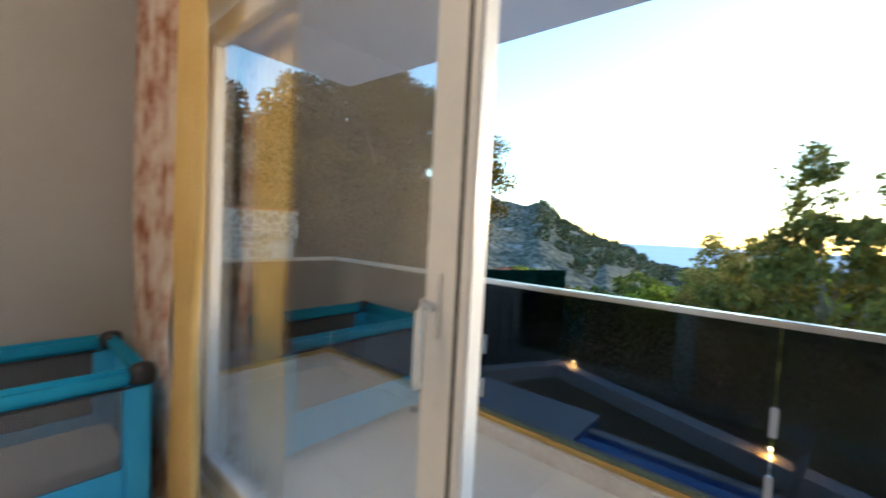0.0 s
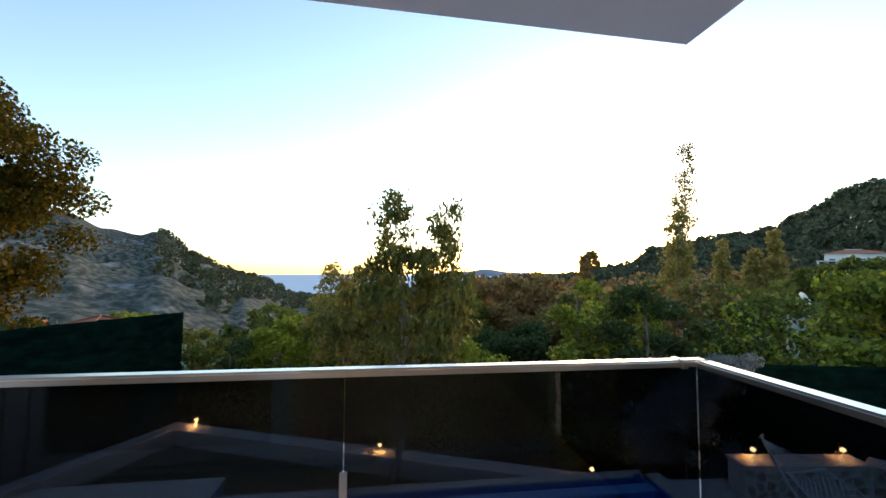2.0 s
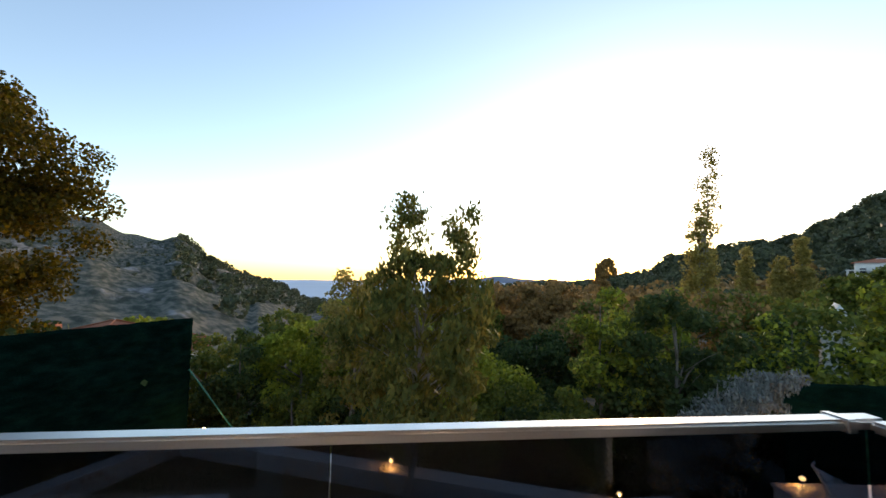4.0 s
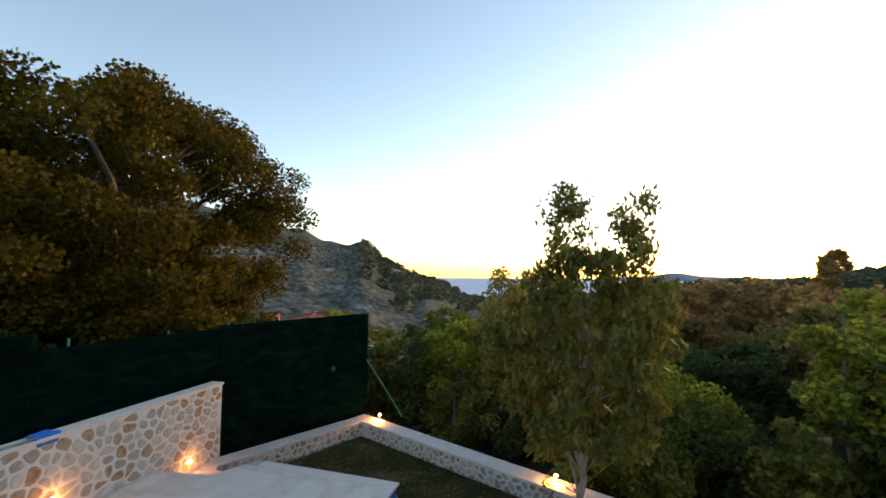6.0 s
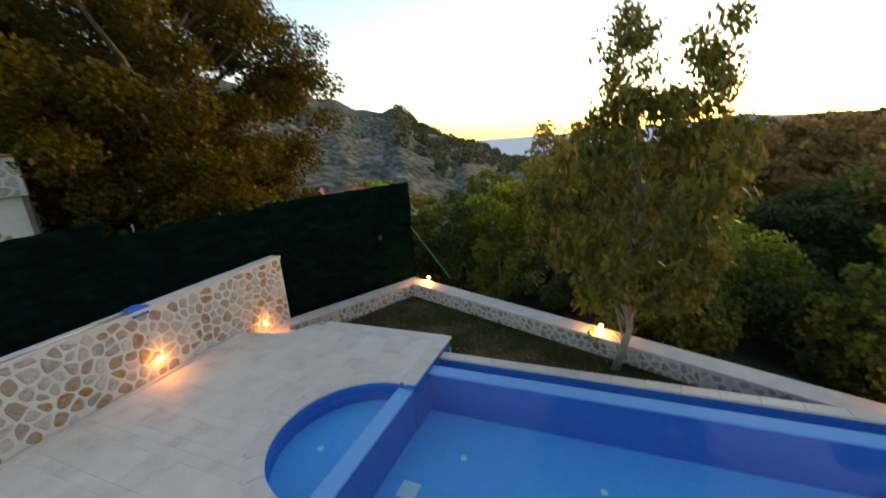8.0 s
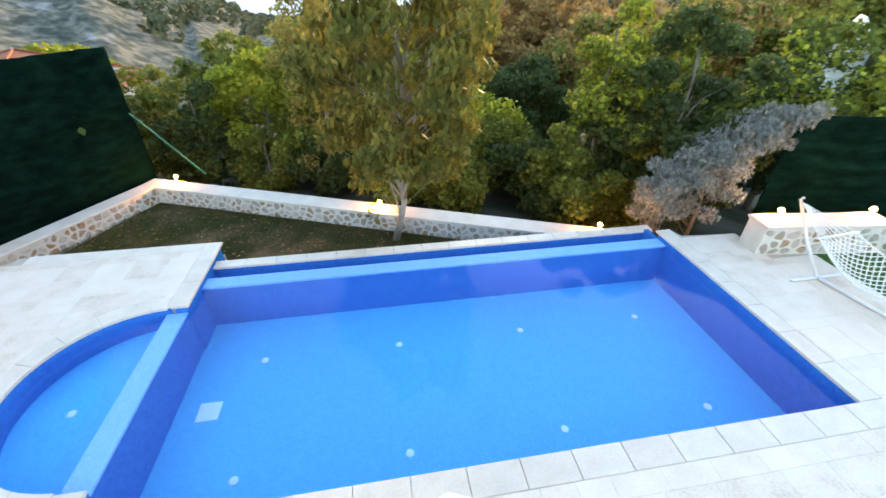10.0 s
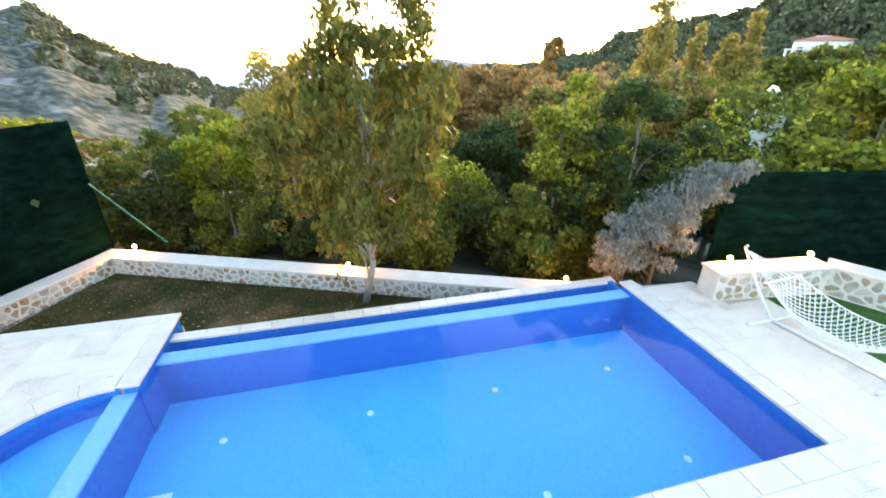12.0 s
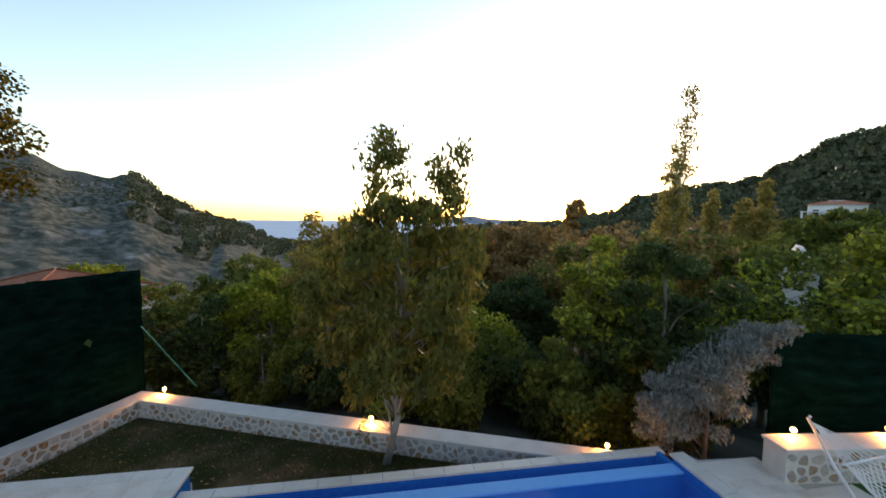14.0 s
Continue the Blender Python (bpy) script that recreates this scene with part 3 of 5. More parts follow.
tagged(put("lawn", prism([(8.95, -1.0), (13.3, -1.0), (13.2, 1.5), (10.6, 6.3), (8.95, 6.5)], -0.3, -0.02), TURF), "green turf beside the hammock terrace", "lawn", kind="structure")
# retaining faces of the terrace
tagged(put("wall_retaining", prism([(XL - 0.01, 8.5), (XL - 0.01, 8.54), (-6.78, 8.54), (-6.78, 8.5)], -1.3, -0.3), MORTAR), "plain rendered edge under the terrace", "wall", kind="structure")


# ---- coping round the pool ----
def coping_run(x0, y0, x1, y1, w, parent, z=-0.045, top=0.004, piece=0.61):
    """Coping slabs along a straight line, w wide to its left."""
    A, B = Vector((x0, y0)), Vector((x1, y1))
    L = (B - A).length
    n = max(1, round(L / piece))
    d = (B - A) / L
    nn = Vector((-d.y, d.x))
    bm = prism([(-L / n / 2 + 0.003, 0), (L / n / 2 - 0.003, 0), (L / n / 2 - 0.003, w), (-L / n / 2 + 0.003, w)], z, top, bevel=0.008)
    first = None
    for k in range(n):
        if first is None:
            first = put("coping_slab", bm, COPING, parent)
            ob = first
        else:
            ob = new("coping_slab", first.data)
            ob.parent = parent
        c = A + d * (k + 0.5) * L / n
        ob.location, ob.rotation_euler = (c.x, c.y, 0), (0, 0, math.atan2(d.y, d.x))


for y0_, y1_ in ((3.1, 3.5), (6.56, 8.5)):
    tagged(put("pavement", box(-3.42, -3.26, y0_, y1_, -0.3, -0.06), BED), "mortar bed under the pool coping", "terrace", kind="structure")
coping = base("pool_coping", 0, 0, 0, "cream travertine coping slabs round the pool", "coping")
coping["kind"] = "structure"
coping_run(XR + 0.35, YN - 0.0, XL - 0.3, YN - 0.0, 0.35, coping)
coping_run(XR, 7.58, XR, YN, 0.33, coping)
coping_run(XL + 0.02, YN, XL + 0.02, SCY - SR, 0.32, coping)
coping_run(XL + 0.02, SCY + SR, XL + 0.02, 8.57, 0.32, coping)
coping_run(XL - 0.3, 8.57 - 0.3, -6.6, 8.57 - 0.3, -0.3, coping)
coping_run(XR + 0.12, YC - 0.02, XL, YC - 0.02, -0.24, coping, -0.19, -0.14)
for k in range(10):
    a0, a1 = 92 + 17.6 * k + 0.07, 92 + 17.6 * (k + 1) - 0.07
    ring = arc(SR - 0.02, 4, a0, a1)
    outer = arc(SR + 0.3, 4, a0, a1)
    part("coping_slab", prism(ring[::-1] + outer, -0.045, 0.004, bevel=0.008), COPING, coping)


# ---- the house: room, balcony, roof ----
FZ = 3.19
RY = 0.44
tagged(put("balcony_slab", box(-3.0, 1.98, -1.3, 0.56, FZ - 0.3, FZ - 0.012), WHITE), "white concrete balcony slab", "slab", kind="structure")
tagged(put("roof", prism([(-3.55, -5.2), (2.5, -5.2), (2.5, 1.25), (-3.55, 0.96)], 6.1, 6.4), SOFFIT), "wide flat roof overhang with smooth grey-white underside", "roof", kind="structure")
tagged(put("wall_front", box(-3.2, 2.3, -1.25, -1.0, -0.3, FZ - 0.302), WHITE), "white rendered lower house wall", "wall", kind="structure")
tagged(put("wall_front", box(-3.2, -1.96, -1.18, -1.0, FZ - 0.012, 6.1), WHITE), "white rendered wall beside the balcony door", "wall", kind="structure")
tagged(put("wall_front", box(1.9, 2.3, -1.18, -1.0, FZ - 0.012, 6.1), WHITE), "white rendered wall beside the balcony door", "wall", kind="structure")
tagged(put("wall_front", box(-1.96, 1.9, -1.18, -1.0, 5.56, 6.1), WHITE), "white wall above the balcony door", "wall", kind="structure")
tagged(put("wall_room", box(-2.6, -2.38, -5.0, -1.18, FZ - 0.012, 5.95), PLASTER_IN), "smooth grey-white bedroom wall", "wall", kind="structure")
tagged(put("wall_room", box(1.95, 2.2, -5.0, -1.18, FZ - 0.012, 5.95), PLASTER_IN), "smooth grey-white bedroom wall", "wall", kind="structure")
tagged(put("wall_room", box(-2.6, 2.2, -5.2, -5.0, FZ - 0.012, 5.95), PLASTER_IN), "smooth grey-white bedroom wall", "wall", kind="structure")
tagged(put("ceiling", box(-2.6, 2.2, -5.2, -1.18, 5.95, 6.098), WHITE), "white bedroom ceiling", "ceiling", kind="structure")
tagged(put("floor_slab", box(-2.6, 2.2, -5.2, -1.3, FZ - 0.3, FZ - 0.012), WHITE), "concrete floor slab", "floor", kind="structure")


def floor_tiles(x0, x1, y0, y1, z, nx, ny, label):
    f = base("floor", 0, 0, 0, label, "floor")
    f["kind"] = "structure"
    w, h = (x1 - x0) / nx, (y1 - y0) / ny
    me = None
    for i in range(nx):
        for j in range(ny):
            if me is None:
                ob = put("tile", prism([(-w / 2 + 0.001, -h / 2 + 0.001), (w / 2 - 0.001, -h / 2 + 0.001), (w / 2 - 0.001, h / 2 - 0.001), (-w / 2 + 0.001, h / 2 - 0.001)], -0.012, 0), FLOOR_TILE, f)
                me = ob.data
            else:
                ob = new("tile", me)
                ob.parent = f
            ob.location = (x0 + (i + 0.5) * w, y0 + (j + 0.5) * h, z)


floor_tiles(-2.86, 1.8, -1.0, 0.36, FZ, 8, 3, "cream polished balcony floor tiles")
floor_tiles(-2.38, 1.95, -5.0, -1.25, FZ, 7, 6, "cream polished bedroom floor tiles")
for tb in (box(-3.0, 1.98, 0.36, 0.56, FZ - 0.012, FZ + 0.1, 0.006), box(1.8, 1.98, -1.0, 0.358, FZ - 0.012, FZ + 0.1, 0.006), box(-3.0, -2.86, -1.0, 0.358, FZ - 0.012, FZ + 0.1, 0.006)):
    tagged(put("trim", tb, COPING), "raised beige stone kerb round the balcony floor", "trim", kind="structure")


def balustrade():
    b = base("balustrade", 0, 0, 0, "smoked glass balcony balustrade with a flat steel handrail", "railing")
    lo, hi = 4.18, 4.21
    for bm in (box(-2.98, 1.87, RY - 0.03, RY + 0.03, lo, hi, 0.008), box(1.80, 1.87, -1.0, RY - 0.037, lo, hi, 0.008), box(-2.98, -2.91, -1.0, RY - 0.037, lo, hi, 0.008)):
        part("handrail", bm, STEEL, b, "flat brushed steel handrail")
    part("joint_cover", box(1.74, 1.77, RY - 0.04, RY + 0.04, lo - 0.004, hi + 0.003, 0.004), STEEL, b)
    xs = [-2.94, -1.13, 0.38, 1.83]
    for x0, x1 in zip(xs, xs[1:]):
        part("glass_panel", box(x0 + 0.002, x1 - 0.002, RY - 0.005, RY + 0.005, FZ + 0.13, lo), SMOKED, b, "dark smoked glass panel")
    part("glass_panel", box(1.83, 1.84, -0.95, RY - 0.01, FZ + 0.13, lo), SMOKED, b, "dark smoked glass panel")
    part("glass_panel", box(-2.95, -2.94, -0.95, RY - 0.01, FZ + 0.13, lo), SMOKED, b, "dark smoked glass panel")
    for x in xs[1:-1]:
        for z in (3.4, 3.7):
            part("clamp", box(x - 0.014, x + 0.014, RY - 0.012, RY + 0.012, z, z + 0.13, 0.004), STEEL, b, "slim steel glass clamp")
    part("base_channel", box(-2.96, 1.86, RY - 0.055, RY + 0.03, FZ + 0.1, FZ + 0.135, 0.006), WARM_CHANNEL, b, "metal glass channel, warm reflected light put into its golden colour")
    part("base_channel", box(1.81, 1.86, -1.0, RY - 0.057, FZ + 0.1, FZ + 0.135), WARM_CHANNEL, b)
    part("base_channel", box(-2.97, -2.92, -1.0, RY - 0.057, FZ + 0.1, FZ + 0.135), WARM_CHANNEL, b)


balustrade()


def leaf(d, x0, x1, y, name="door_leaf", handle=True):
    """A sliding leaf: frame, pane, seals, handle."""
    l = part(name, box(x0, x0 + 0.075, y - 0.03, y + 0.03, FZ + 0.06, 5.44, 0.006), UPVC, d, "white plastic sliding leaf")
    for bm in (box(x1 - 0.14, x1, y - 0.03, y + 0.03, FZ + 0.06, 5.44, 0.006), box(x0 + 0.075, x1 - 0.14, y - 0.03, y + 0.03, FZ + 0.06, FZ + 0.16, 0.005),
               box(x0 + 0.075, x1 - 0.14, y - 0.03, y + 0.03, 5.34, 5.44, 0.005)):
        part("leaf_rail", bm, UPVC, l)
    part("pane", box(x0 + 0.07, x1 - 0.135, y - 0.008, y + 0.008, FZ + 0.15, 5.35), PANE, l, "slightly mirroring clear glass pane")
    part("seal", box(x1 - 0.038, x1 - 0.03, y - 0.034, y - 0.029, FZ + 0.1, 5.42), SEAL, l, "thin black rubber seal")
    if handle:
        hx = x1 - 0.1
        part("handle", tube([(hx, y - 0.03, 4.33), (hx, y - 0.075, 4.35), (hx, y - 0.085, 4.33), (hx, y - 0.085, 4.17), (hx, y - 0.08, 4.15)], 0.011, 10), UPVC, l, "white lever handle", True)
        part("handle_plate", box(hx - 0.018, hx + 0.018, y - 0.04, y - 0.03, 4.26, 4.42, 0.004), UPVC, l)


def sliding_door():
    d = base("sliding_door", -0.1, -1.1, FZ, "white plastic sliding balcony door, slid open", "door")
    d.location = (0, 0, 0)
    for n, bm in (("frame_post", box(-1.95, -1.82, -1.17, -1.02, FZ, 5.56, 0.006)), ("frame_post", box(1.82, 1.9, -1.17, -1.02, FZ, 5.56, 0.006)),
                  ("frame_head", box(-1.82, 1.82, -1.17, -1.02, 5.46, 5.56, 0.006)), ("threshold", box(-1.82, 1.82, -1.17, -1.02, FZ, FZ + 0.035, 0.006)),
                  ("track", box(-1.82, 1.82, -1.085, -1.075, FZ + 0.035, FZ + 0.05)), ("track", box(-1.82, 1.82, -1.145, -1.135, FZ + 0.035, FZ + 0.05))):
        part(n, bm, UPVC, d)
    part("frame_bead", box(-1.88, -1.84, -1.19, -1.17, FZ + 0.02, 5.5, 0.006), UPVC, d)
    part("frame_bead", box(-1.95, -1.91, -1.19, -1.17, FZ + 0.02, 5.52, 0.006), UPVC, d)
    leaf(d, -1.8, -0.14, -1.05)


sliding_door()


def curtain(x0, x1, y, z0, z1, folds, amp, material, label, seed):
    rng = random.Random(seed)
    c = base("curtain", (x0 + x1) / 2, y, z0, label, "curtain")
    c.location = (0, 0, 0)
    n, m = folds * 8, 14
    V, F = [], []
    ph = [rng.uniform(-0.5, 0.5) for _ in range(folds + 2)]
    for j in range(m + 1):
        t = j / m
        z = z0 + (z1 - z0) * t
        pinch = 1 - 0.35 * math.exp(-((z - 4.0) / 0.25) ** 2)
        for i in range(n + 1):
            s = i / n
            x = (x0 + x1) / 2 + (s - 0.5) * (x1 - x0) * pinch
            V.append((x, y + amp * math.sin(s * folds * math.tau + ph[int(s * folds)] * 0.4 + 0.6 * math.sin(t * 3)) * (0.6 + 0.4 * (1 - t)), z))
    for j in range(m):
        for i in range(n):
            a = j * (n + 1) + i
            F.append((a, a + 1, a + n + 2, a + n + 1))
    ob = raw("cloth", V, F, material, c, smooth=True)
    s = ob.modifiers.new("thickness", "SOLIDIFY")
    s.thickness = 0.004
    part("heading_tape", box(x0, x1, y - 0.03, y + 0.03, z1 - 0.02, z1 + 0.04, 0.005), material, c)


curtain(-2.36, -1.66, -1.24, FZ + 0.02, 5.85, 8, 0.03, CURTAIN, "brown and rose patterned curtain gathered beside the door", 3)
curtain(-1.66, -1.34, -1.235, FZ + 0.02, 5.85, 4, 0.03, SHEER, "ochre yellow curtain drawn back beside the door frame", 4)
tagged(put("curtain_rail", box(-2.37, 1.9, -1.4, -1.27, 5.89, 5.95), UPVC), "white curtain rail on the ceiling", "curtain rail")


def crib():
    c = base("travel_cot", 0, 0, 0, "turquoise and blue folding travel cot with mesh sides", "cot")
    x0, x1, y0, y1, top = -2.26, -1.57, -2.4, -1.33, 3.9
    for bm in (box(x1 - 0.05, x1, y0, y1 - 0.06, top - 0.075, top, 0.02), box(x0, x0 + 0.05, y0, y1 - 0.06, top - 0.075, top, 0.02),
               box(x0 + 0.06, x1 - 0.06, y1 - 0.05, y1, top - 0.075, top, 0.02), box(x0 + 0.06, x1 - 0.06, y0, y0 + 0.05, top - 0.075, top, 0.02)):
        part("top_rail", bm, CRIB_BLUE, c, "turquoise padded top rail")
    for bm in (box(x1 - 0.047, x1 - 0.002, y0, y1 - 0.06, top - 0.084, top - 0.076), box(x0 + 0.002, x0 + 0.047, y0, y1 - 0.06, top - 0.084, top - 0.076)):
        part("piping", bm, BLACK, c, "black piping")
    for x in (x0, x1):
        for y in (y0, y1):
            o = part("corner_cap", lathe([(0.045, -0.05), (0.05, -0.01), (0.042, 0.02), (0.02, 0.03)], 14), BLACK, c, "black plastic corner", True)
            sx, sy = (1 if x == x0 else -1), (1 if y == y0 else -1)
            o.location = (x + sx * 0.03, y + sy * 0.03, top - 0.02)
            part("corner_post", box(min(x, x + sx * 0.055), max(x, x + sx * 0.055), min(y, y + sy * 0.1), max(y, y + sy * 0.1), FZ + 0.06, top - 0.07, 0.012), CRIB_SKY, c, "sky blue fabric corner post")
            part("foot", box(min(x, x + sx * 0.05), max(x, x + sx * 0.05), min(y, y + sy * 0.05), max(y, y + sy * 0.05), FZ, FZ + 0.06, 0.01), BLACK, c, "black plastic foot")
    for bm in (box(x1 - 0.012, x1 - 0.006, y0 + 0.1, y1 - 0.1, FZ + 0.3, top - 0.08), box(x0 + 0.006, x0 + 0.012, y0 + 0.1, y1 - 0.1, FZ + 0.3, top - 0.08)):
        part("mesh_side", bm, MESH_NET, c, "grey see-through mesh side")
    for bm in (box(x1 - 0.02, x1 - 0.004, y0 + 0.1, y1 - 0.1, FZ + 0.08, FZ + 0.3), box(x0 + 0.004, x0 + 0.02, y0 + 0.1, y1 - 0.1, FZ + 0.08, FZ + 0.3),
               box(x0 + 0.055, x1 - 0.055, y1 - 0.02, y1 - 0.004, FZ + 0.08, top - 0.08), box(x0 + 0.055, x1 - 0.055, y0 + 0.004, y0 + 0.02, FZ + 0.08, top - 0.08)):
        part("fabric_side", bm, CRIB_SKY, c, "sky blue fabric side")
    part("mattress", box(x0 + 0.03, x1 - 0.03, y0 + 0.03, y1 - 0.03, FZ + 0.2, FZ + 0.25, 0.015), CANVAS, c, "thin pale mattress")


crib()


def downlight(x, y, z):
    d = base("downlight", x, y, z, "small round warm recessed ceiling light", "ceiling light", "ceiling lights")
    part("rim", lathe([(0.05, -0.006), (0.05, 0.0)], 20), UPVC, d)
    part("lens", lathe([(0.035, -0.012), (0.035, -0.006)], 16), WARM_GLOW, d, "glowing warm lens")
    lamp_point("downlight_lamp", x, y, z - 0.08, 3.4, (1, 0.78, 0.58), 0.05)


downlight(-0.9, -2.6, 5.95)
downlight(0.9, -3.6, 5.95)


# ---- garden lamps ----
def garden_lamp(x, y, z, watts=12, behind=-0.07):
    g = base("garden_lamp", x, y, z, "small white lamp with warm glowing head on wall coping", "garden lamp", "garden lamps")
    part("stem", lathe([(0.03, 0), (0.03, 0.01), (0.01, 0.015), (0.01, 0.12)], 12), WHITE_METAL, g)
    part("bulb", lathe([(0.012, 0.12), (0.045, 0.135), (0.055, 0.165), (0.04, 0.195), (0.012, 0.21)], 14), WARM_GLOW, g, "glowing warm bulb", True)
    part("cap", lathe([(0.03, 0.21), (0.028, 0.22), (0.01, 0.228)], 14), WHITE_METAL, g)
    lamp_point("garden_lamp_light", x - 0.02, y + behind, z + 0.13, watts, (1, 0.43, 0.1))


for gx, gy, gz_ in ((-5.62, 13.02, -0.4), (0.29, 10.42, -0.4), (5.47, 8.4, -0.4), (8.23, 6.7, 0.65), (10.12, 6.45, 0.65)):
    garden_lamp(gx, gy, gz_, *((13, 0.03) if gz_ > 0 else (12, -0.07)))


def wall_light(y, z):
    g = base("wall_light", WALL_X, y, z, "round warm light set in the rubble stone wall", "wall light", "wall lights")
    o = part("bezel", lathe([(0.075, 0), (0.075, 0.04), (0.05, 0.06)], 18), WHITE_METAL, g, "white metal bezel", True)
    o.rotation_euler = (0, radians(90), 0)
    o = part("bulb", lathe([(0.045, 0.05), (0.04, 0.08), (0.015, 0.09)], 14), WARM_GLOW, g, "glowing warm bulb", True)
    o.rotation_euler = (0, radians(90), 0)
    lamp_point("wall_light_lamp", WALL_X + 0.17, y, z - 0.02, 2.4, (1, 0.42, 0.12))


wall_light(5.29, 0.44)
wall_light(8.15, -0.1)


# ---- fences ----
def green_fence(a, b, zb, tops, label, post=2.0, side=1):
    """Netting on posts from a to b; tops: (share of the way, height) steps of its upper edge."""
    f = base("fence", 0, 0, 0, label, "fence")
    A, B = Vector((*a, 0)), Vector((*b, 0))
    L = (B - A).length
    d = (B - A) / L
    nn = Vector((d.y, -d.x, 0))
    cut = [t for t, _ in tops] + [1.0]
    for (t0, h0), t1, nxt in zip(tops, cut[1:], tops[1:] + [tops[-1]]):
        n = max(2, int((t1 - t0) * L / 0.09))
        V, F = [], []
        rows = 44
        for j in range(rows + 1):
            for i in range(n + 1):
                s = (t0 + (t1 - t0) * i / n) * L
                top = h0[0] + (h0[1] - h0[0]) * i / n
                z = zb + (top - zb) * j / rows
                p = A + d * s
                saw = (z / 0.36 + 0.25 * noise.noise(Vector((s * 0.9, z, 2)))) % 1.0
                w = -0.035 * saw * side + 0.06 * noise.noise(Vector((s * 1.3, z * 1.5, 1))) + 0.012 * noise.noise(Vector((s * 9, z * 3, 5)))
                e = 0.03 * noise.noise(Vector((s * 4, 0, 7))) if j == rows else 0
                V.append((p.x + nn.x * w, p.y + nn.y * w, z + e))
        for j in range(rows):
            for i in range(n):
                q = j * (n + 1) + i
                F.append((q, q + 1, q + n + 2, q + n + 1))
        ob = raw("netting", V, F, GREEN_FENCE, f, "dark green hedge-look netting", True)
        s = ob.modifiers.new("thickness", "SOLIDIFY")
        s.thickness = 0.02
    for k in range(int(L / post) + 1):
        p = A + d * min(k * post + 0.25, L) - nn * 0.14 * side
        part("post", tube([(p.x, p.y, zb), (p.x, p.y, tops[0][1][0] - 0.1)], 0.025, 8), GREEN_METAL, f)
    return f


def brace():
    b = base("brace", 0, 0, 0, "thin green metal brace pole from fence to garden wall", "pole")
    part("pole", tube([(-6.2, 13.1, 1.6), (-4.9, 13.35, -0.35)], 0.022, 8), GREEN_METAL, b)


brace()
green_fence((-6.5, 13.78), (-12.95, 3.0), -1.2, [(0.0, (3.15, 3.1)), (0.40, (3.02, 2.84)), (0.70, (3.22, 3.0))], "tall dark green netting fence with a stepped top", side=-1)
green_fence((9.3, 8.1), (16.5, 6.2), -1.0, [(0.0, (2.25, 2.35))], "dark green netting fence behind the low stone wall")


# ---- pool side things ----
def hammock():
    h = base("hammock", 8.3, 4.6, 0, "white rope net hammock on a white steel stand", "hammock")
    h.location = (0, 0, 0)
    f1, f2 = Vector((8.22, 5.5, 0.035)), Vector((8.5, 3.6, 0.035))
    out = (f1 - f2).normalized()
    part("base_beam", tube([f1, f2], 0.03, 10), WHITE_METAL, h, "", True)
    for f, s in ((f1, 1), (f2, -1)):
        part("cross_foot", tube([f + Vector((-0.55, 0.0, -0.005)), f + Vector((0.55, 0.0, -0.005))], 0.028, 10), WHITE_METAL, h, "", True)
        part("post", tube([f, f + out * s * 0.45 + Vector((0, 0, 0.55)), f + out * s * 0.88 + Vector((0, 0, 1.2)), f + out * s * 0.84 + Vector((0, 0, 1.24))], 0.026, 10), WHITE_METAL, h, "", True)
    e1, e2 = f1 + out * 0.82 + Vector((0, 0, 1.15)), f2 - out * 0.82 + Vector((0, 0, 1.15))
    side = Vector((0.996, 0.08, 0))
    n, m = 9, 22

    def at(u, v):
        a, b = e1 - out * 0.75, e2 + out * 0.75
        p = a + (b - a) * v
        w = 0.42 + 0.2 * math.sin(v * math.pi)
        sag = 0.55 * math.sin(v * math.pi) * (1 - 0.35 * (2 * u - 1) ** 2) + 0.28 + 0.12 * (1 - (2 * u - 1) ** 2)
        return p + side * (u - 0.5) * 2 * w - Vector((0, 0, sag))
    bm = bmesh.new()
    for k in range(-m, m + 1):
        for dr in (1, -1):
            pts = []
            for i in range(n + 1):
                v = (k * 1.0 + dr * i * 1.0) / m
                if 0 <= v <= 1:
                    pts.append(at(i / n, v))
            if len(pts) > 1:
                tube(pts, 0.009, 4, bm)
    tagged(put("net", bm, ROPE, h), label="knotted white rope net", kind="stuff")
    bm = bmesh.new()
    for i in range(n + 1):
        tube([e1, at(i / n, 0)], 0.007, 4, bm)
        tube([e2, at(i / n, 1)], 0.007, 4, bm)
    tagged(put("cord_fan", bm, ROPE, h), label="white end cords fanning to the hook", kind="stuff")
    for v in (0, 1):
        part("spreader_bar", tube([at(0, v) - side * 0.05, at(1, v) + side * 0.05], 0.02, 8), WHITE_METAL, h, "", True)
    for u in (0, 1):
        part("edge_rope", tube([at(u, k / 12) for k in range(13)], 0.013, 6), ROPE, h, "", True)


hammock()


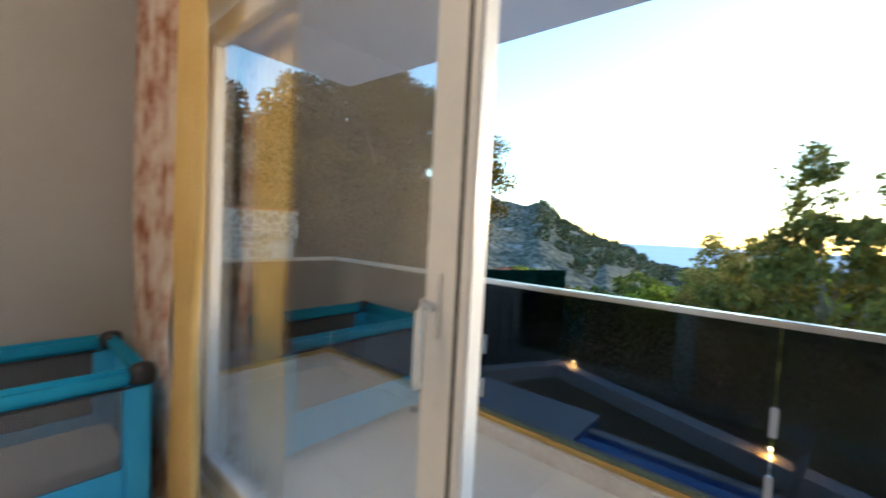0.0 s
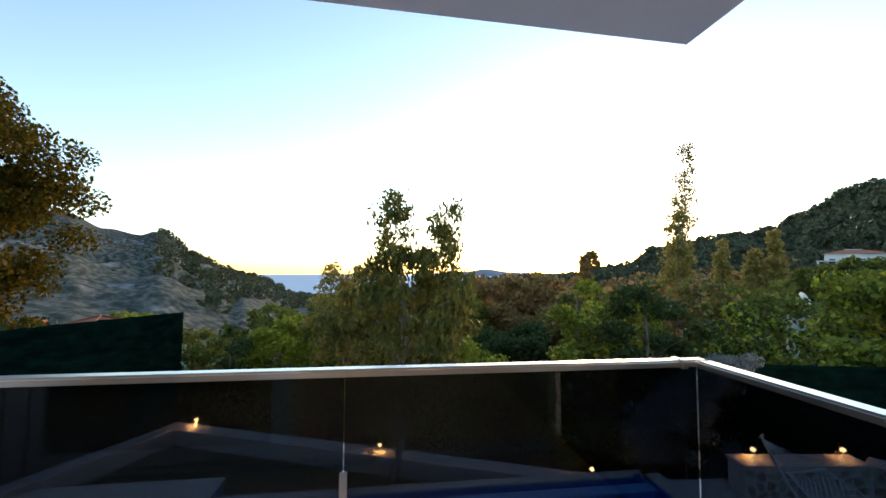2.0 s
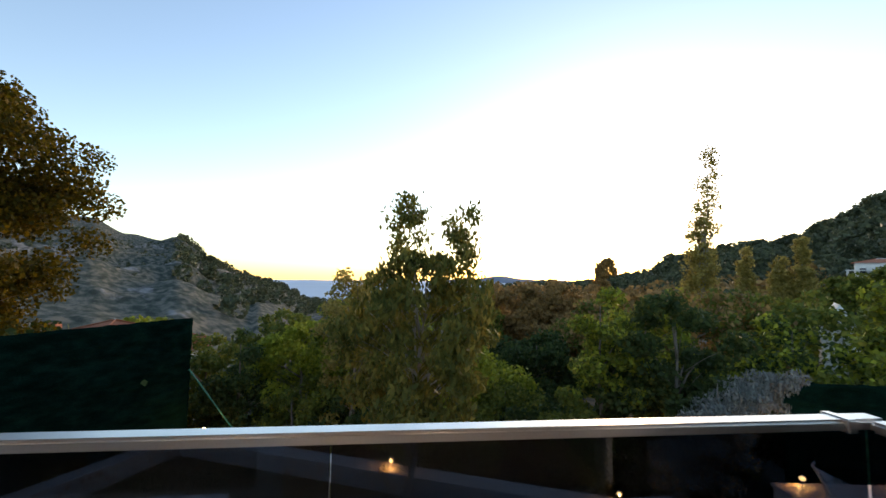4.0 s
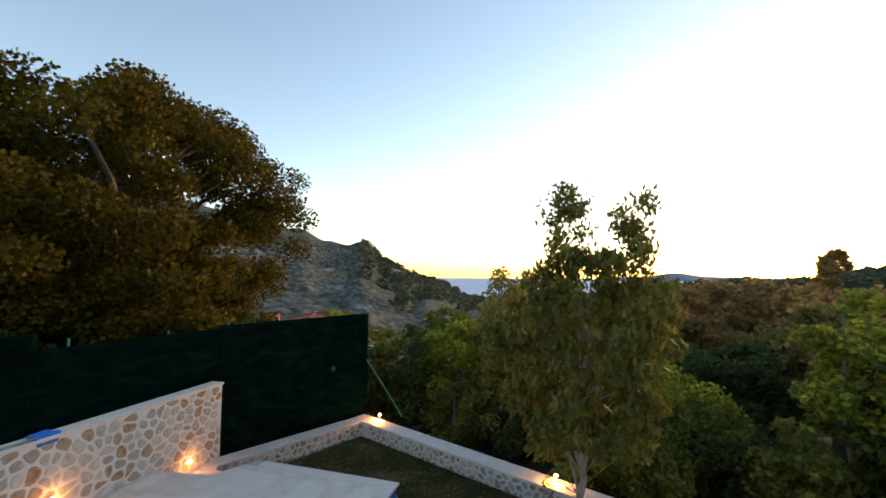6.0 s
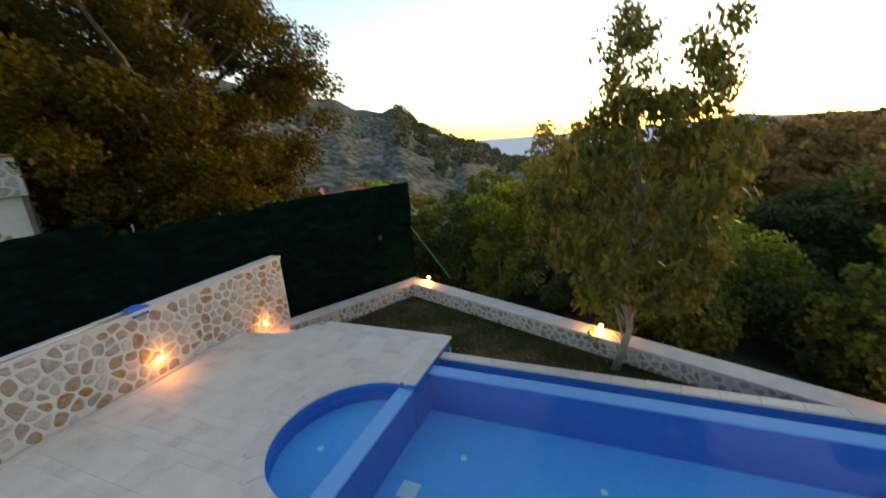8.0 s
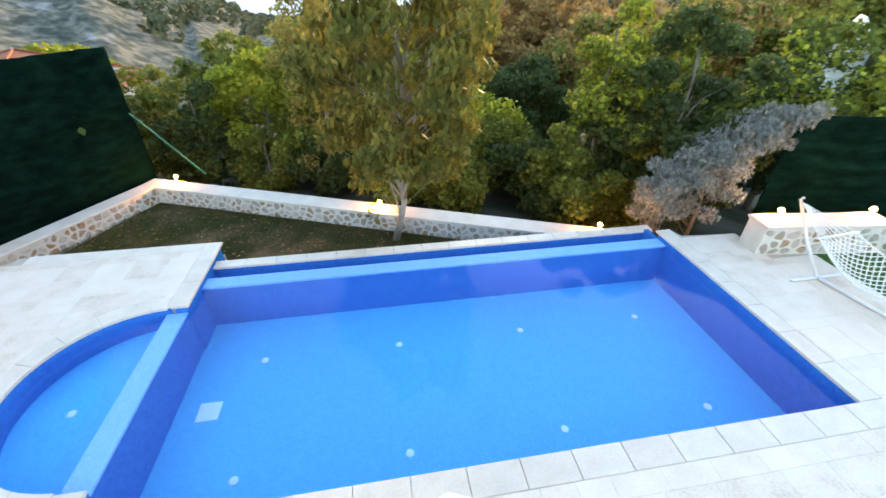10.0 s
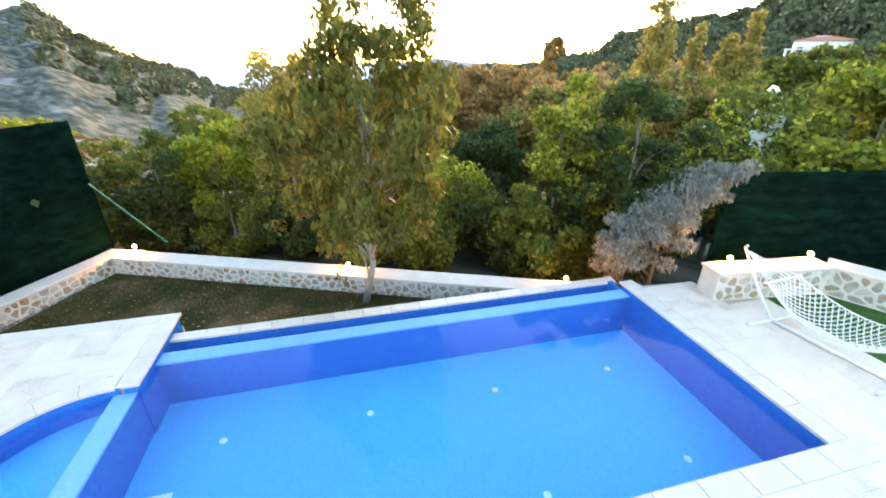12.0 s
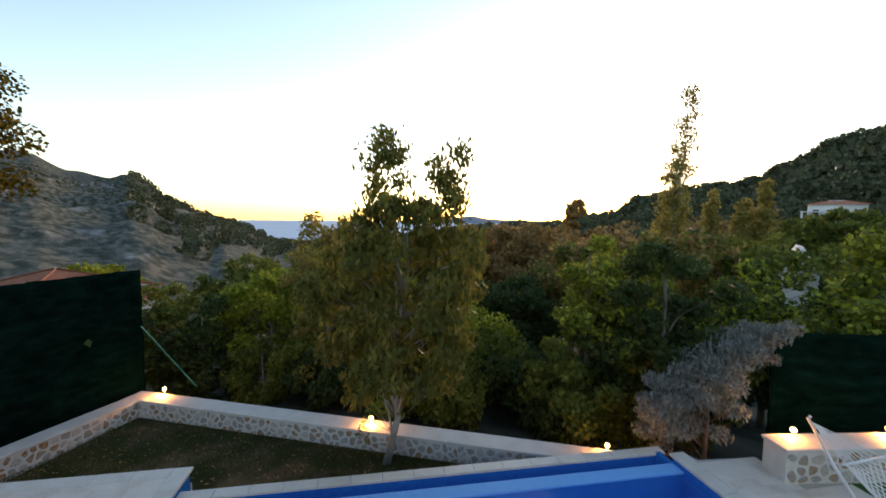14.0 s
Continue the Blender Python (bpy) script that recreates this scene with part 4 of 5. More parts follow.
def ladder():
    l = base("pool_ladder", 0, 0, 0, "curved stainless steel pool ladder at the terrace edge", "pool ladder")
    for x in (-3.08, -2.5):
        part("rail", tube([(x, 2.64, 0), (x - 0.02, 2.66, 0.16), (x, 2.72, 0.25), (x + 0.08, 2.86, 0.3), (x + 0.4, 3.04, 0.33), (x + 0.5, 3.1, 0.3), (x + 0.54, 3.15, 0.18), (x + 0.55, 3.19, -0.95)], 0.021, 12), STEEL, l, "bent steel grab rail", True)
        o = part("flange", lathe([(0.05, 0), (0.05, 0.012), (0.025, 0.02)], 16), STEEL, l)
        o.location = (x, 2.64, 0.004)
    for z in (-0.1, -0.4, -0.68):
        part("step", box(-2.53, -1.95, 3.14, 3.24, z, z + 0.025, 0.006), WHITE_METAL, l, "pale ladder tread")
        for sx in (-2.5, -2.13):
            part("grip_pad", box(sx, sx + 0.15, 3.15, 3.23, z + 0.025, z + 0.031), BLACK, l, "black grip pad")


ladder()


def parasol(x, y, top, r):
    p = base("parasol", x, y, 0, "open white canvas parasol on a pole on the terrace", "parasol", "parasols")
    V, F = [(0, 0, top)], []
    n = 8
    for k in range(n):
        a = math.tau * k / n
        V += [(r * 0.5 * math.cos(a), r * 0.5 * math.sin(a), top - 0.13), (r * math.cos(a), r * math.sin(a), top - 0.3), (r * math.cos(a), r * math.sin(a), top - 0.44)]
    for k in range(n):
        a, b = 1 + 3 * k, 1 + 3 * ((k + 1) % n)
        F += [(0, a, b), (a, a + 1, b + 1, b), (a + 1, a + 2, b + 2, b + 1)]
    ob = raw("canopy", V, F, CANVAS, p, "white canvas canopy")
    s = ob.modifiers.new("thickness", "SOLIDIFY")
    s.thickness = 0.006
    part("pole", tube([(0, 0, 0.05), (0, 0, top)], 0.022, 12), WHITE_METAL, p, "", True)
    part("foot", lathe([(0.25, 0), (0.25, 0.05), (0.05, 0.07), (0.05, 0.2)], 24), WHITE_METAL, p)
    part("finial", lathe([(0.03, top), (0.03, top + 0.05), (0.01, top + 0.07)], 12), WHITE_METAL, p)
    for k in range(n):
        a = math.tau * k / n
        part("rib", tube([(0, 0, top - 0.04), (r * math.cos(a), r * math.sin(a), top - 0.32)], 0.008, 5), WHITE_METAL, p)


parasol(-1.78, 0.47, 2.7, 1.2)
parasol(0.57, 0.57, 2.7, 1.2)


def cloth():
    V, F = [], []
    n = 10
    for j in range(n + 1):
        for i in range(n + 1):
            u, v = (i / n - 0.5) * 0.5, (j / n - 0.5) * 0.36
            hang = max(0.0, u - 0.07)
            x, z = u - hang * 0.8, 0.035 - hang * 0.9
            V.append((x + 0.02 * noise.noise(Vector((v * 9, 2, 1))), v * (1 + 0.3 * noise.noise(Vector((u * 6, 1, 4)))), z + 0.03 * noise.noise(Vector((u * 9, v * 9, 0)))))
    for j in range(n):
        for i in range(n):
            a = j * (n + 1) + i
            F.append((a, a + 1, a + n + 2, a + n + 1))
    ob = raw("towel", V, F, BLUE_CLOTH, None, "crumpled blue cloth lying on the rubble wall coping", True)
    tagged(ob, category="towel")
    s = ob.modifiers.new("thickness", "SOLIDIFY")
    s.thickness = 0.012
    ob.location = (WALL_X - 0.08, 5.2, 1.605)


cloth()
pl = base("pole", 0, 0, 0, "long thin grey metal tube lying along the rubble wall coping", "pole")
part("tube", tube([(WALL_X - 0.05, 5.05, 1.625), (WALL_X - 0.07, 1.2, 1.625)], 0.022, 10), STEEL, pl, "", True)


# ---- trees ----
def leaf_mesh(rng, centres, size, long, droop):
    """Folded four-corner leaves, one at each centre."""
    n = len(centres)
    d = rng.normal(size=(n, 3))
    d[:, 2] -= droop
    d /= np.linalg.norm(d, axis=1)[:, None]
    u = np.cross(d, rng.normal(size=(n, 3)))
    u /= np.linalg.norm(u, axis=1)[:, None] + 1e-9
    w = np.cross(d, u)
    s = size * rng.uniform(0.6, 1.25, (n, 1))
    a, c = centres - d * s * long * 0.5, centres + d * s * long * 0.5
    b, e = centres + u * s * 0.5 + w * s * 0.12, centres - u * s * 0.5 + w * s * 0.12
    V = np.stack([a, b, c, e], axis=1).reshape(-1, 3)
    return V


def crown_object(name, V, material, parent, label):
    me = bpy.data.meshes.new(name)
    n = len(V) // 4
    me.vertices.add(len(V))
    me.vertices.foreach_set("co", V.astype(np.float32).ravel())
    me.loops.add(n * 4)
    me.loops.foreach_set("vertex_index", np.arange(n * 4, dtype=np.int32))
    me.polygons.add(n)
    me.polygons.foreach_set("loop_start", np.arange(0, n * 4, 4, dtype=np.int32))
    me.update(calc_edges=True)
    me.materials.append(material)
    ob = new(name, me)
    ob.parent = parent
    return tagged(ob, label=label)


def tree(name, label, category, x, y, z0, h, rx, leaves, leaf_size, material, bark=BARK, trunk=0.12, low=0.25, clumps=60, clump=0.5, long=1.6, droop=0.3,
         lean=(0, 0), shape="round", seed=1, crown_label="", limbs=16, bright=None):
    rng = np.random.default_rng(seed)
    t = base(name, x, y, z0, label, category)
    cs = []
    while len(cs) < clumps:
        p = rng.uniform(-1, 1, 3)
        rr = math.hypot(p[0], p[1])
        zz = (p[2] + 1) / 2
        if shape == "arch":
            q = rng.random()
            cs.append(((-1.3 + 2.7 * q) * rx + 0.15 * rng.normal(), 0.3 * rng.normal(), h * (0.6 + 0.38 * q) - abs(rng.normal()) * (1.0 - 0.4 * q)))
            continue
        if shape == "round":
            lim = math.sqrt(max(0, 1 - p[2] ** 2)) ** 0.8
        elif shape == "spire":
            lim = min(1.0, 1.35 * (1 - zz) ** 0.75 + 0.06)
        elif shape == "poplar":
            lim = min(1.0, 0.5 + zz * 2.5) * min(1, 1.1 * (1 - zz) + 0.22)
        else:
            lim = 1 - 0.25 * zz
        lump = 1 + 0.25 * math.sin(3 * math.atan2(p[1], p[0]) + seed) * math.sin(5 * zz + seed)
        if rr < lim * lump and (rr > lim * 0.35 or rng.random() < 0.35):
            cs.append((p[0] * rx + lean[0] * zz, p[1] * rx + lean[1] * zz, h * (low + (1 - low) * zz)))
    cs = np.array(cs)
    top = np.array([lean[0] * 0.8, lean[1] * 0.8, h * 0.9])
    tr = [Vector((0, 0, -0.1))]
    for k in range(1, 6):
        s = k / 5
        tr.append(Vector((lean[0] * 0.8 * s + 0.03 * h * 0.3 * rng.normal() * (k < 5), lean[1] * 0.8 * s, top[2] * s)))
    part("trunk", tube(tr, [trunk * (1.25 if k == 0 else 1 - 0.17 * k) for k in range(6)], 8), bark, t, "", True)
    bm = bmesh.new()
    order = rng.permutation(len(cs))
    for q, i in enumerate(order[:limbs * 4]):
        c = cs[i]
        s = max(0.12, min(0.9, c[2] / h - 0.18))
        k = min(4, int(s * 5 * 0.9 + 0.2))
        f = min(1.0, max(0, s * h / (top[2] / 5) - k))
        st = tr[k].lerp(tr[min(5, k + 1)], f)
        mid = st.lerp(Vector(c), 0.5) + Vector((0, 0, 0.06 * h * (0.5 if q < limbs else 0.2)))
        r0 = trunk * (0.38 if q < limbs else 0.1)
        tube([st, mid, Vector(c)], [r0, r0 * 0.6, r0 * 0.2], 5, bm)
    tagged(part("branchwork", bm, bark, t, "", True), kind="stuff")
    who = rng.integers(0, len(cs), leaves)
    off = rng.normal(size=(leaves, 3))
    off *= 1.35 * clump * rng.random((leaves, 1)) ** 0.45 / np.linalg.norm(off, axis=1)[:, None]
    off[:, 2] *= 0.7
    cen = cs[who] + off
    cen[:, 2] = np.maximum(cen[:, 2], 0.1)
    V = leaf_mesh(rng, cen, leaf_size, long, droop)
    # random upper leaves take a brighter material, sunlight put into their colour
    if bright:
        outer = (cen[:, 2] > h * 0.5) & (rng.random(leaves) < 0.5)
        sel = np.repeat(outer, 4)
        crown_object("upper_crown", V[sel], bright, t, "yellower upper leaves with sunlight put into their colour")
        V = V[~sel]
    crown_object("crown", V, material, t, crown_label)
    return t


def at_az(az, r):
    a = radians(az)
    return r * math.sin(a), 1 + r * math.cos(a)


def planted(az, r, top_el, **k):
    """A tree at a bearing and distance whose top stands at that height above the eye, in degrees."""
    x, y = at_az(az, r)
    z0 = ground_z(x, y)
    h = 4.5 + r * math.tan(radians(top_el)) - z0
    return tree(x=x, y=y, z0=z0 - 0.1, h=h, **k)


# the garden tree with two leaders
tree("walnut_tree", "slim leaning tree with drooping olive leaves inside the garden wall", "tree", 0.62, 9.55, -0.9, 6.1, 2.0, 12500, 0.085, L_WALNUT, PALE_BARK, 0.085,
     0.24, 120, 0.27, 2.4, 1.6, (0.6, -0.3), "round", 21, "drooping narrow leaves", 24)
gt = base("young_tree", 0.62, 9.55, -0.9, "second stem with two upright leafy leaders beside the slim tree", "tree")
for lx, ly, z0, z1, n, wd, sd in ((0.05, -0.2, 4.2, 7.4, 2000, 0.36, 5), (1.28, -0.3, 4.2, 7.0, 1700, 0.38, 6)):
    rg = np.random.default_rng(sd)
    part("leader", tube([(0.25, -0.1, 2.0), (0.2 + lx * 0.5, ly, 4.0), (lx + 0.1, ly, z1 - 0.2)], [0.035, 0.025, 0.008], 6), PALE_BARK, gt)
    k = rg.uniform(0, 1, 26)
    cc = np.stack([lx + rg.normal(size=26) * wd * (1.15 - k * 0.7), ly + rg.normal(size=26) * wd * 0.8, z0 + (z1 - z0) * k], axis=1)
    who = rg.integers(0, 26, n)
    crown_object("leader_leaves", leaf_mesh(rg, cc[who] + rg.normal(size=(n, 3)) * 0.13, 0.07, 2.4, 1.6), L_WALNUT, gt, "drooping narrow leaves")
rg = np.random.default_rng(9)
part("low_twig", tube([(0.1, 0.1, 0.7), (-0.25, 0.4, 0.75), (-0.5, 0.55, 0.6)], [0.012, 0.008, 0.004], 5), PALE_BARK, gt)
crown_object("low_sprig", leaf_mesh(rg, np.array([(-0.5, 0.55, 0.55)]) + rg.normal(size=(26, 3)) * 0.13, 0.07, 2.4, 0.8), L_WALNUT, gt, "drooping narrow leaves")["kind"] = "stuff"

# big autumn tree beyond the fence
bx, by = at_az(-56.2, 20)
tree("plane_tree", "very large spreading tree with dense rusty green autumn leaves", "tree", bx, by, -2.5, 15.3, 6.1, 150000, 0.13, L_PLANE, BARK, 0.45, 0.2, 340, 0.74, 1.3, 0.3,
     shape="round", seed=33, crown_label="dense rusty green leaves", limbs=30)
x2, y2 = at_az(-75, 22)
tree("plane_tree", "large spreading autumn tree beside the stone house", "tree", x2, y2, -2.5, 13.2, 5.5, 50000, 0.2, L_PLANE, BARK, 0.4, 0.25, 170, 0.75, 1.3, 0.3, seed=34)

# shrubs and trees below the garden wall: bearing, distance, top, radius, leaves, leaf size, kind
PLANTS = [
    (-14, 15.5, -16, 1.3, 6000, 0.1, L_MID, "shrub", "low green shrub against the outer side of the garden wall", "round", None),
    (-5, 14.5, -17, 1.4, 6000, 0.1, L_DARK, "shrub", "low dark shrub against the outer side of the garden wall", "round", None),
    (6, 13, -18, 1.3, 6000, 0.1, L_BRIGHT, "shrub", "low yellow-green shrub against the outer side of the garden wall", "round", None),
    (13, 12.3, -20, 1.1, 5000, 0.1, L_MID, "shrub", "low green shrub against the outer side of the garden wall", "round", None),
    (30, 12.2, -22, 1.1, 6000, 0.1, L_DARK, "shrub", "low dark shrub beyond the end of the garden wall", "round", None),
    (37, 12.5, -20, 1.3, 6000, 0.11, L_MID, "shrub", "low green shrub beyond the end of the garden wall", "round", None),
    (3, 15, -10, 1.8, 8000, 0.12, L_BRIGHT, "shrub", "feathery yellow-green shrub behind the garden wall", "spire", None),
    (-21, 17, -7.2, 1.5, 9000, 0.11, L_DARK, "conifer", "dark feathery evergreen tree", "spire", None),
    (-25, 21, -7.5, 1.9, 8000, 0.15, L_MID, "shrub", "yellow-green bushy shrub beyond the fence corner", "round", None),
    (-13, 18.5, -7.0, 2.2, 12000, 0.14, L_BRIGHT, "shrub", "bright yellow-green bushy young tree", "round", None),
    (-8, 24, -4.5, 2.8, 11000, 0.18, L_MID, "tree", "round green tree on the slope below the garden", "round", None),
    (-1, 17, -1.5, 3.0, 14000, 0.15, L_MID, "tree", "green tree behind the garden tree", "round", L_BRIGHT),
    (-5, 14.5, 3.0, 1.5, 8000, 0.09, L_POPLAR, "tree", "fine-leaved golden tree behind the garden tree", "round", None),
    (5, 19, -5, 2.8, 12000, 0.16, L_BRIGHT, "tree", "yellow-green tree behind the garden wall", "round", None),
    (12, 16, -9.5, 2.3, 11000, 0.13, L_BRIGHT, "shrub", "yellow-green willowy shrub behind the garden wall", "round", None),
    (17.5, 34, 0.1, 4.0, 16000, 0.24, L_RUST, "tree", "rust-brown airy autumn tree on the slope", "round", None),
    (24, 38, -0.2, 4.0, 12000, 0.26, L_RUST, "tree", "brown and gold autumn tree on the slope", "round", None),
    (21, 24, -8.0, 3.4, 11000, 0.18, L_DARK, "shrub", "dark green dense shrub", "round", None),
    (18, 14.5, -15, 1.8, 9000, 0.11, L_MID, "shrub", "low leafy green shrub against the garden wall", "round", None),
    (24.5, 13.5, -17, 1.6, 8000, 0.12, L_DARK, "shrub", "dark broad-leaved shrub against the garden wall", "round", None),
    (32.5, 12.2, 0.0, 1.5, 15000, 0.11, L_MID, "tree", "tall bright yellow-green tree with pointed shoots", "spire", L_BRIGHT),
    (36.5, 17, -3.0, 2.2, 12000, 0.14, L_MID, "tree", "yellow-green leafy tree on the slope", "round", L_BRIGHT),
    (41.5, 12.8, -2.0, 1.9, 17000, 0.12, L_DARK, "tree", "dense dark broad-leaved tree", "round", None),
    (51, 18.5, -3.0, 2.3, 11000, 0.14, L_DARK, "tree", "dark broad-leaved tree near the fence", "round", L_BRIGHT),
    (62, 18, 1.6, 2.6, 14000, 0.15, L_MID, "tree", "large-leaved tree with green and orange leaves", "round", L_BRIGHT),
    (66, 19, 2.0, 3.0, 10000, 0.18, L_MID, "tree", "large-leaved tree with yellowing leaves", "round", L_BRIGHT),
    (40, 30, -0.5, 4.2, 14000, 0.24, L_MID, "tree", "green tree on the slope", "round", L_RUST),
    (9, 33, -2.2, 4.0, 13000, 0.24, L_MID, "tree", "muted green tree on the slope", "round", None),
    (29, 28, -2.5, 3.6, 12000, 0.22, L_MID, "tree", "yellow-green tree on the slope", "round", L_RUST),
    (-16, 32, -5.0, 3.6, 11000, 0.24, L_MID, "tree", "muted green tree on the slope", "round", None),
    (-30.5, 29, -4.6, 2.3, 8000, 0.2, L_BRIGHT, "shrub", "golden bush beside the red-roofed house", "round", None),
    (-36, 16, -5.5, 2.4, 10000, 0.16, L_DARK, "shrub", "dark hedge plant behind the green fence", "round", None),
    (-47, 17, -4.0, 2.8, 10000, 0.18, L_DARK, "shrub", "dark hedge plant behind the green fence", "round", None),
    (-60, 17, -4.0, 2.8, 10000, 0.18, L_DARK, "shrub", "dark hedge plant behind the green fence", "round", None),
    (2, 27, -3.5, 3.6, 12000, 0.2, L_DARK, "tree", "dark green tree on the slope", "round", None),
    (50, 34, -1.0, 4.5, 12000, 0.26, L_MID, "tree", "green tree on the slope", "round", None),
]
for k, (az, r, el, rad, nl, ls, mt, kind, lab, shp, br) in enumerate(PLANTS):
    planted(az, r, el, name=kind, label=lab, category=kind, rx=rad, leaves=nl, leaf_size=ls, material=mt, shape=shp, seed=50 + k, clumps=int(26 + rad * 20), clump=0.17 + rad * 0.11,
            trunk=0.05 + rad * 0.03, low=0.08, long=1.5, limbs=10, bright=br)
# grey hanging shrub over the right-hand fence end
px_, py_ = at_az(47.0, 10.9)
tree("juniper_shrub", "silver-grey feathery shrub hanging over the garden wall end", "shrub", px_, py_, -1.3, 3.85, 1.0, 30000, 0.036, L_GREY, BARK, 0.06, 0.35, 170, 0.2, 3.4, 1.6, seed=91, shape="arch", crown_label="silver-grey feathery leaves")
# poplars
planted(39.6, 42, 17.0, name="poplar", label="tall thin poplar with a sparse golden crown", category="tree", rx=1.3, leaves=7500, leaf_size=0.17, material=L_POPLAR, shape="poplar", seed=101,
        clumps=260, clump=0.5, trunk=0.2, low=0.3, bark=PALE_BARK, lean=(1.5, -0.4))
for az, el, sd in ((43.8, 3.9, 1), (46.8, 4.0, 2), (48.8, 4.6, 3)):
    planted(az, 62, el, name="poplar", label="slim upright pale gold poplar on the slope", category="tree", rx=1.0, leaves=9000, leaf_size=0.28, material=L_POPLAR, shape="poplar", seed=110 + sd,
            clumps=160, clump=0.6, trunk=0.15, low=0.15, bark=PALE_BARK)
planted(28.1, 110, 3.0, name="tree", label="lone small rounded tree on the hill skyline", category="tree", rx=2.4, leaves=2500, leaf_size=0.5, material=L_RUST, seed=120, clumps=40, clump=0.8, trunk=0.3, low=0.5)


def forest(name, label, n, az0, az1, share, rad, material, seed, m=110):
    """Many small crowns over a hillside, joined."""
    rg = np.random.default_rng(seed)
    parts = []
    for _ in range(n):
        az = rg.uniform(az0, az1)
        big = ridge_far(az)
        r = big * (share[0] + (share[1] - share[0]) * math.sqrt(rg.random()))
        if r < 48 or (51 < az < 58 and r < 105):
            continue
        x, y = at_az(az, r)
        z = ground_z(x, y)
        s = rad * rg.uniform(0.6, 1.3) * (0.6 + 0.4 * min(1.5, r / 150))
        q = rg.normal(size=(m, 3))
        q /= np.linalg.norm(q, axis=1)[:, None]
        q *= rg.uniform(0.55, 1.0, (m, 1)) ** 0.5
        parts.append(leaf_mesh(rg, np.array([x, y, z + s * 0.7]) + q * np.array([s, s, s * 1.05]), s * 4.2 / math.sqrt(m), 1.3, 0.1))
    tagged(crown_object(name, np.concatenate(parts), material, None, label), category="forest", kind="stuff")


forest("forest", "dense dark evergreen forest on the hillside", 1500, 27, 80, (0.3, 1.02), 2.8, L_FAR, 7, 210)
forest("forest", "mixed woods on the valley floor", 800, -28, 30, (0.15, 0.93), 3.0, L_FAR, 8)
forest("forest", "scattered scrub oaks on the rocky mountain", 2600, -75, -12, (0.3, 0.82), 0.55, L_FAR, 9, 24)
forest("forest", "autumn woods on the valley slope", 260, 8, 50, (0.22, 0.6), 3.2, L_RUST, 10)


# ---- buildings ----
def small_house(name, x, y, w, d, z0, eave, rise, rz, wall, roof, label, windows=3, hip=True):
    h = base(name, x, y, 0, label, "house", rz=radians(rz))
    part("wall", box(-w / 2, w / 2, -d / 2, d / 2, z0, eave), wall, h)
    e = 0.4
    V = [(-w / 2 - e, -d / 2 - e, eave), (w / 2 + e, -d / 2 - e, eave), (w / 2 + e, d / 2 + e, eave), (-w / 2 - e, d / 2 + e, eave)]
    k = d / 2 if hip else -e
    V += [(-w / 2 + k, 0, eave + rise), (w / 2 - k, 0, eave + rise)]
    F = [(3, 2, 1, 0), (0, 1, 5, 4), (2, 3, 4, 5), (1, 2, 5), (3, 0, 4)]
    r = raw("roof", V, F, roof, h)
    s = r.modifiers.new("thickness", "SOLIDIFY")
    s.thickness = 0.08
    part("ridge_cap", tube([(-w / 2 + k, 0, eave + rise + 0.04), (w / 2 - k, 0, eave + rise + 0.04)], 0.06, 6), wall, h)
    for sx, sy in ((-1, -1), (1, -1), (1, 1), (-1, 1)):
        part("hip_cap", tube([(sx * (w / 2 + e), sy * (d / 2 + e), eave + 0.04), (sx * (w / 2 - k), 0, eave + rise + 0.04)], 0.04, 6), roof, h)
    for i in range(windows):
        wx = -w / 2 + w * (i + 0.5) / windows
        win = part("window", box(wx - 0.45, wx + 0.45, -d / 2 - 0.03, -d / 2, eave - 2.0, eave - 0.8), HOUSE_WHITE, h)
        part("pane", box(wx - 0.38, wx + 0.38, -d / 2 - 0.045, -d / 2 - 0.03, eave - 1.93, eave - 0.87), DARK_PANE, win)
    return h


hx, hy = at_az(-34.3, 27)
small_house("house", hx, hy, 5.6, 5.5, -6, 0.95, 1.1, -30, HOUSE_WHITE, ROOF_TILE, "white village house with red tiled hip roof beyond the fence")
hx, hy = at_az(-27.5, 25.5)
small_house("house", hx, hy, 1.2, 2.2, -6, 0.5, 0.6, -20, HOUSE_WHITE, ROOF_TILE, "small white outbuilding with a red tiled roof", 1)
hx, hy = at_az(-39.8, 24)
ch = base("chimney", hx, hy, 0, "pale chimney with a small red tiled cap", "chimney")
part("shaft", box(-0.25, 0.25, -0.25, 0.25, -3, 2.1, 0.01), HOUSE_WHITE, ch)
part("cap", tube([(-0.3, 0, 2.15), (0.3, 0, 2.15)], 0.22, 10), ROOF_TILE, ch)


def stone_tower():
    x, y = at_az(-72.2, 17.5)
    t = base("stone_house", x, y, 0, "pale rubble stone house corner with terracotta edge beyond the fence", "house", rz=radians(60))
    w = part("wall", box(-1.6, 1.0, -1.3, 1.0, -3, 3.9), MORTAR, t)
    part("upper_wall", box(-1.75, 1.15, -1.55, -1.3, 3.9, 4.95), MORTAR, t)
    part("roof_edge", box(-1.8, 1.2, -1.6, 1.1, 4.95, 5.05, 0.01), ROOF_TILE, t, "terracotta roof edge")
    part("post", box(1.0, 1.13, -1.5, -1.37, -3, 3.9), WOOD, t, "weathered wooden post")
    return t, x, y


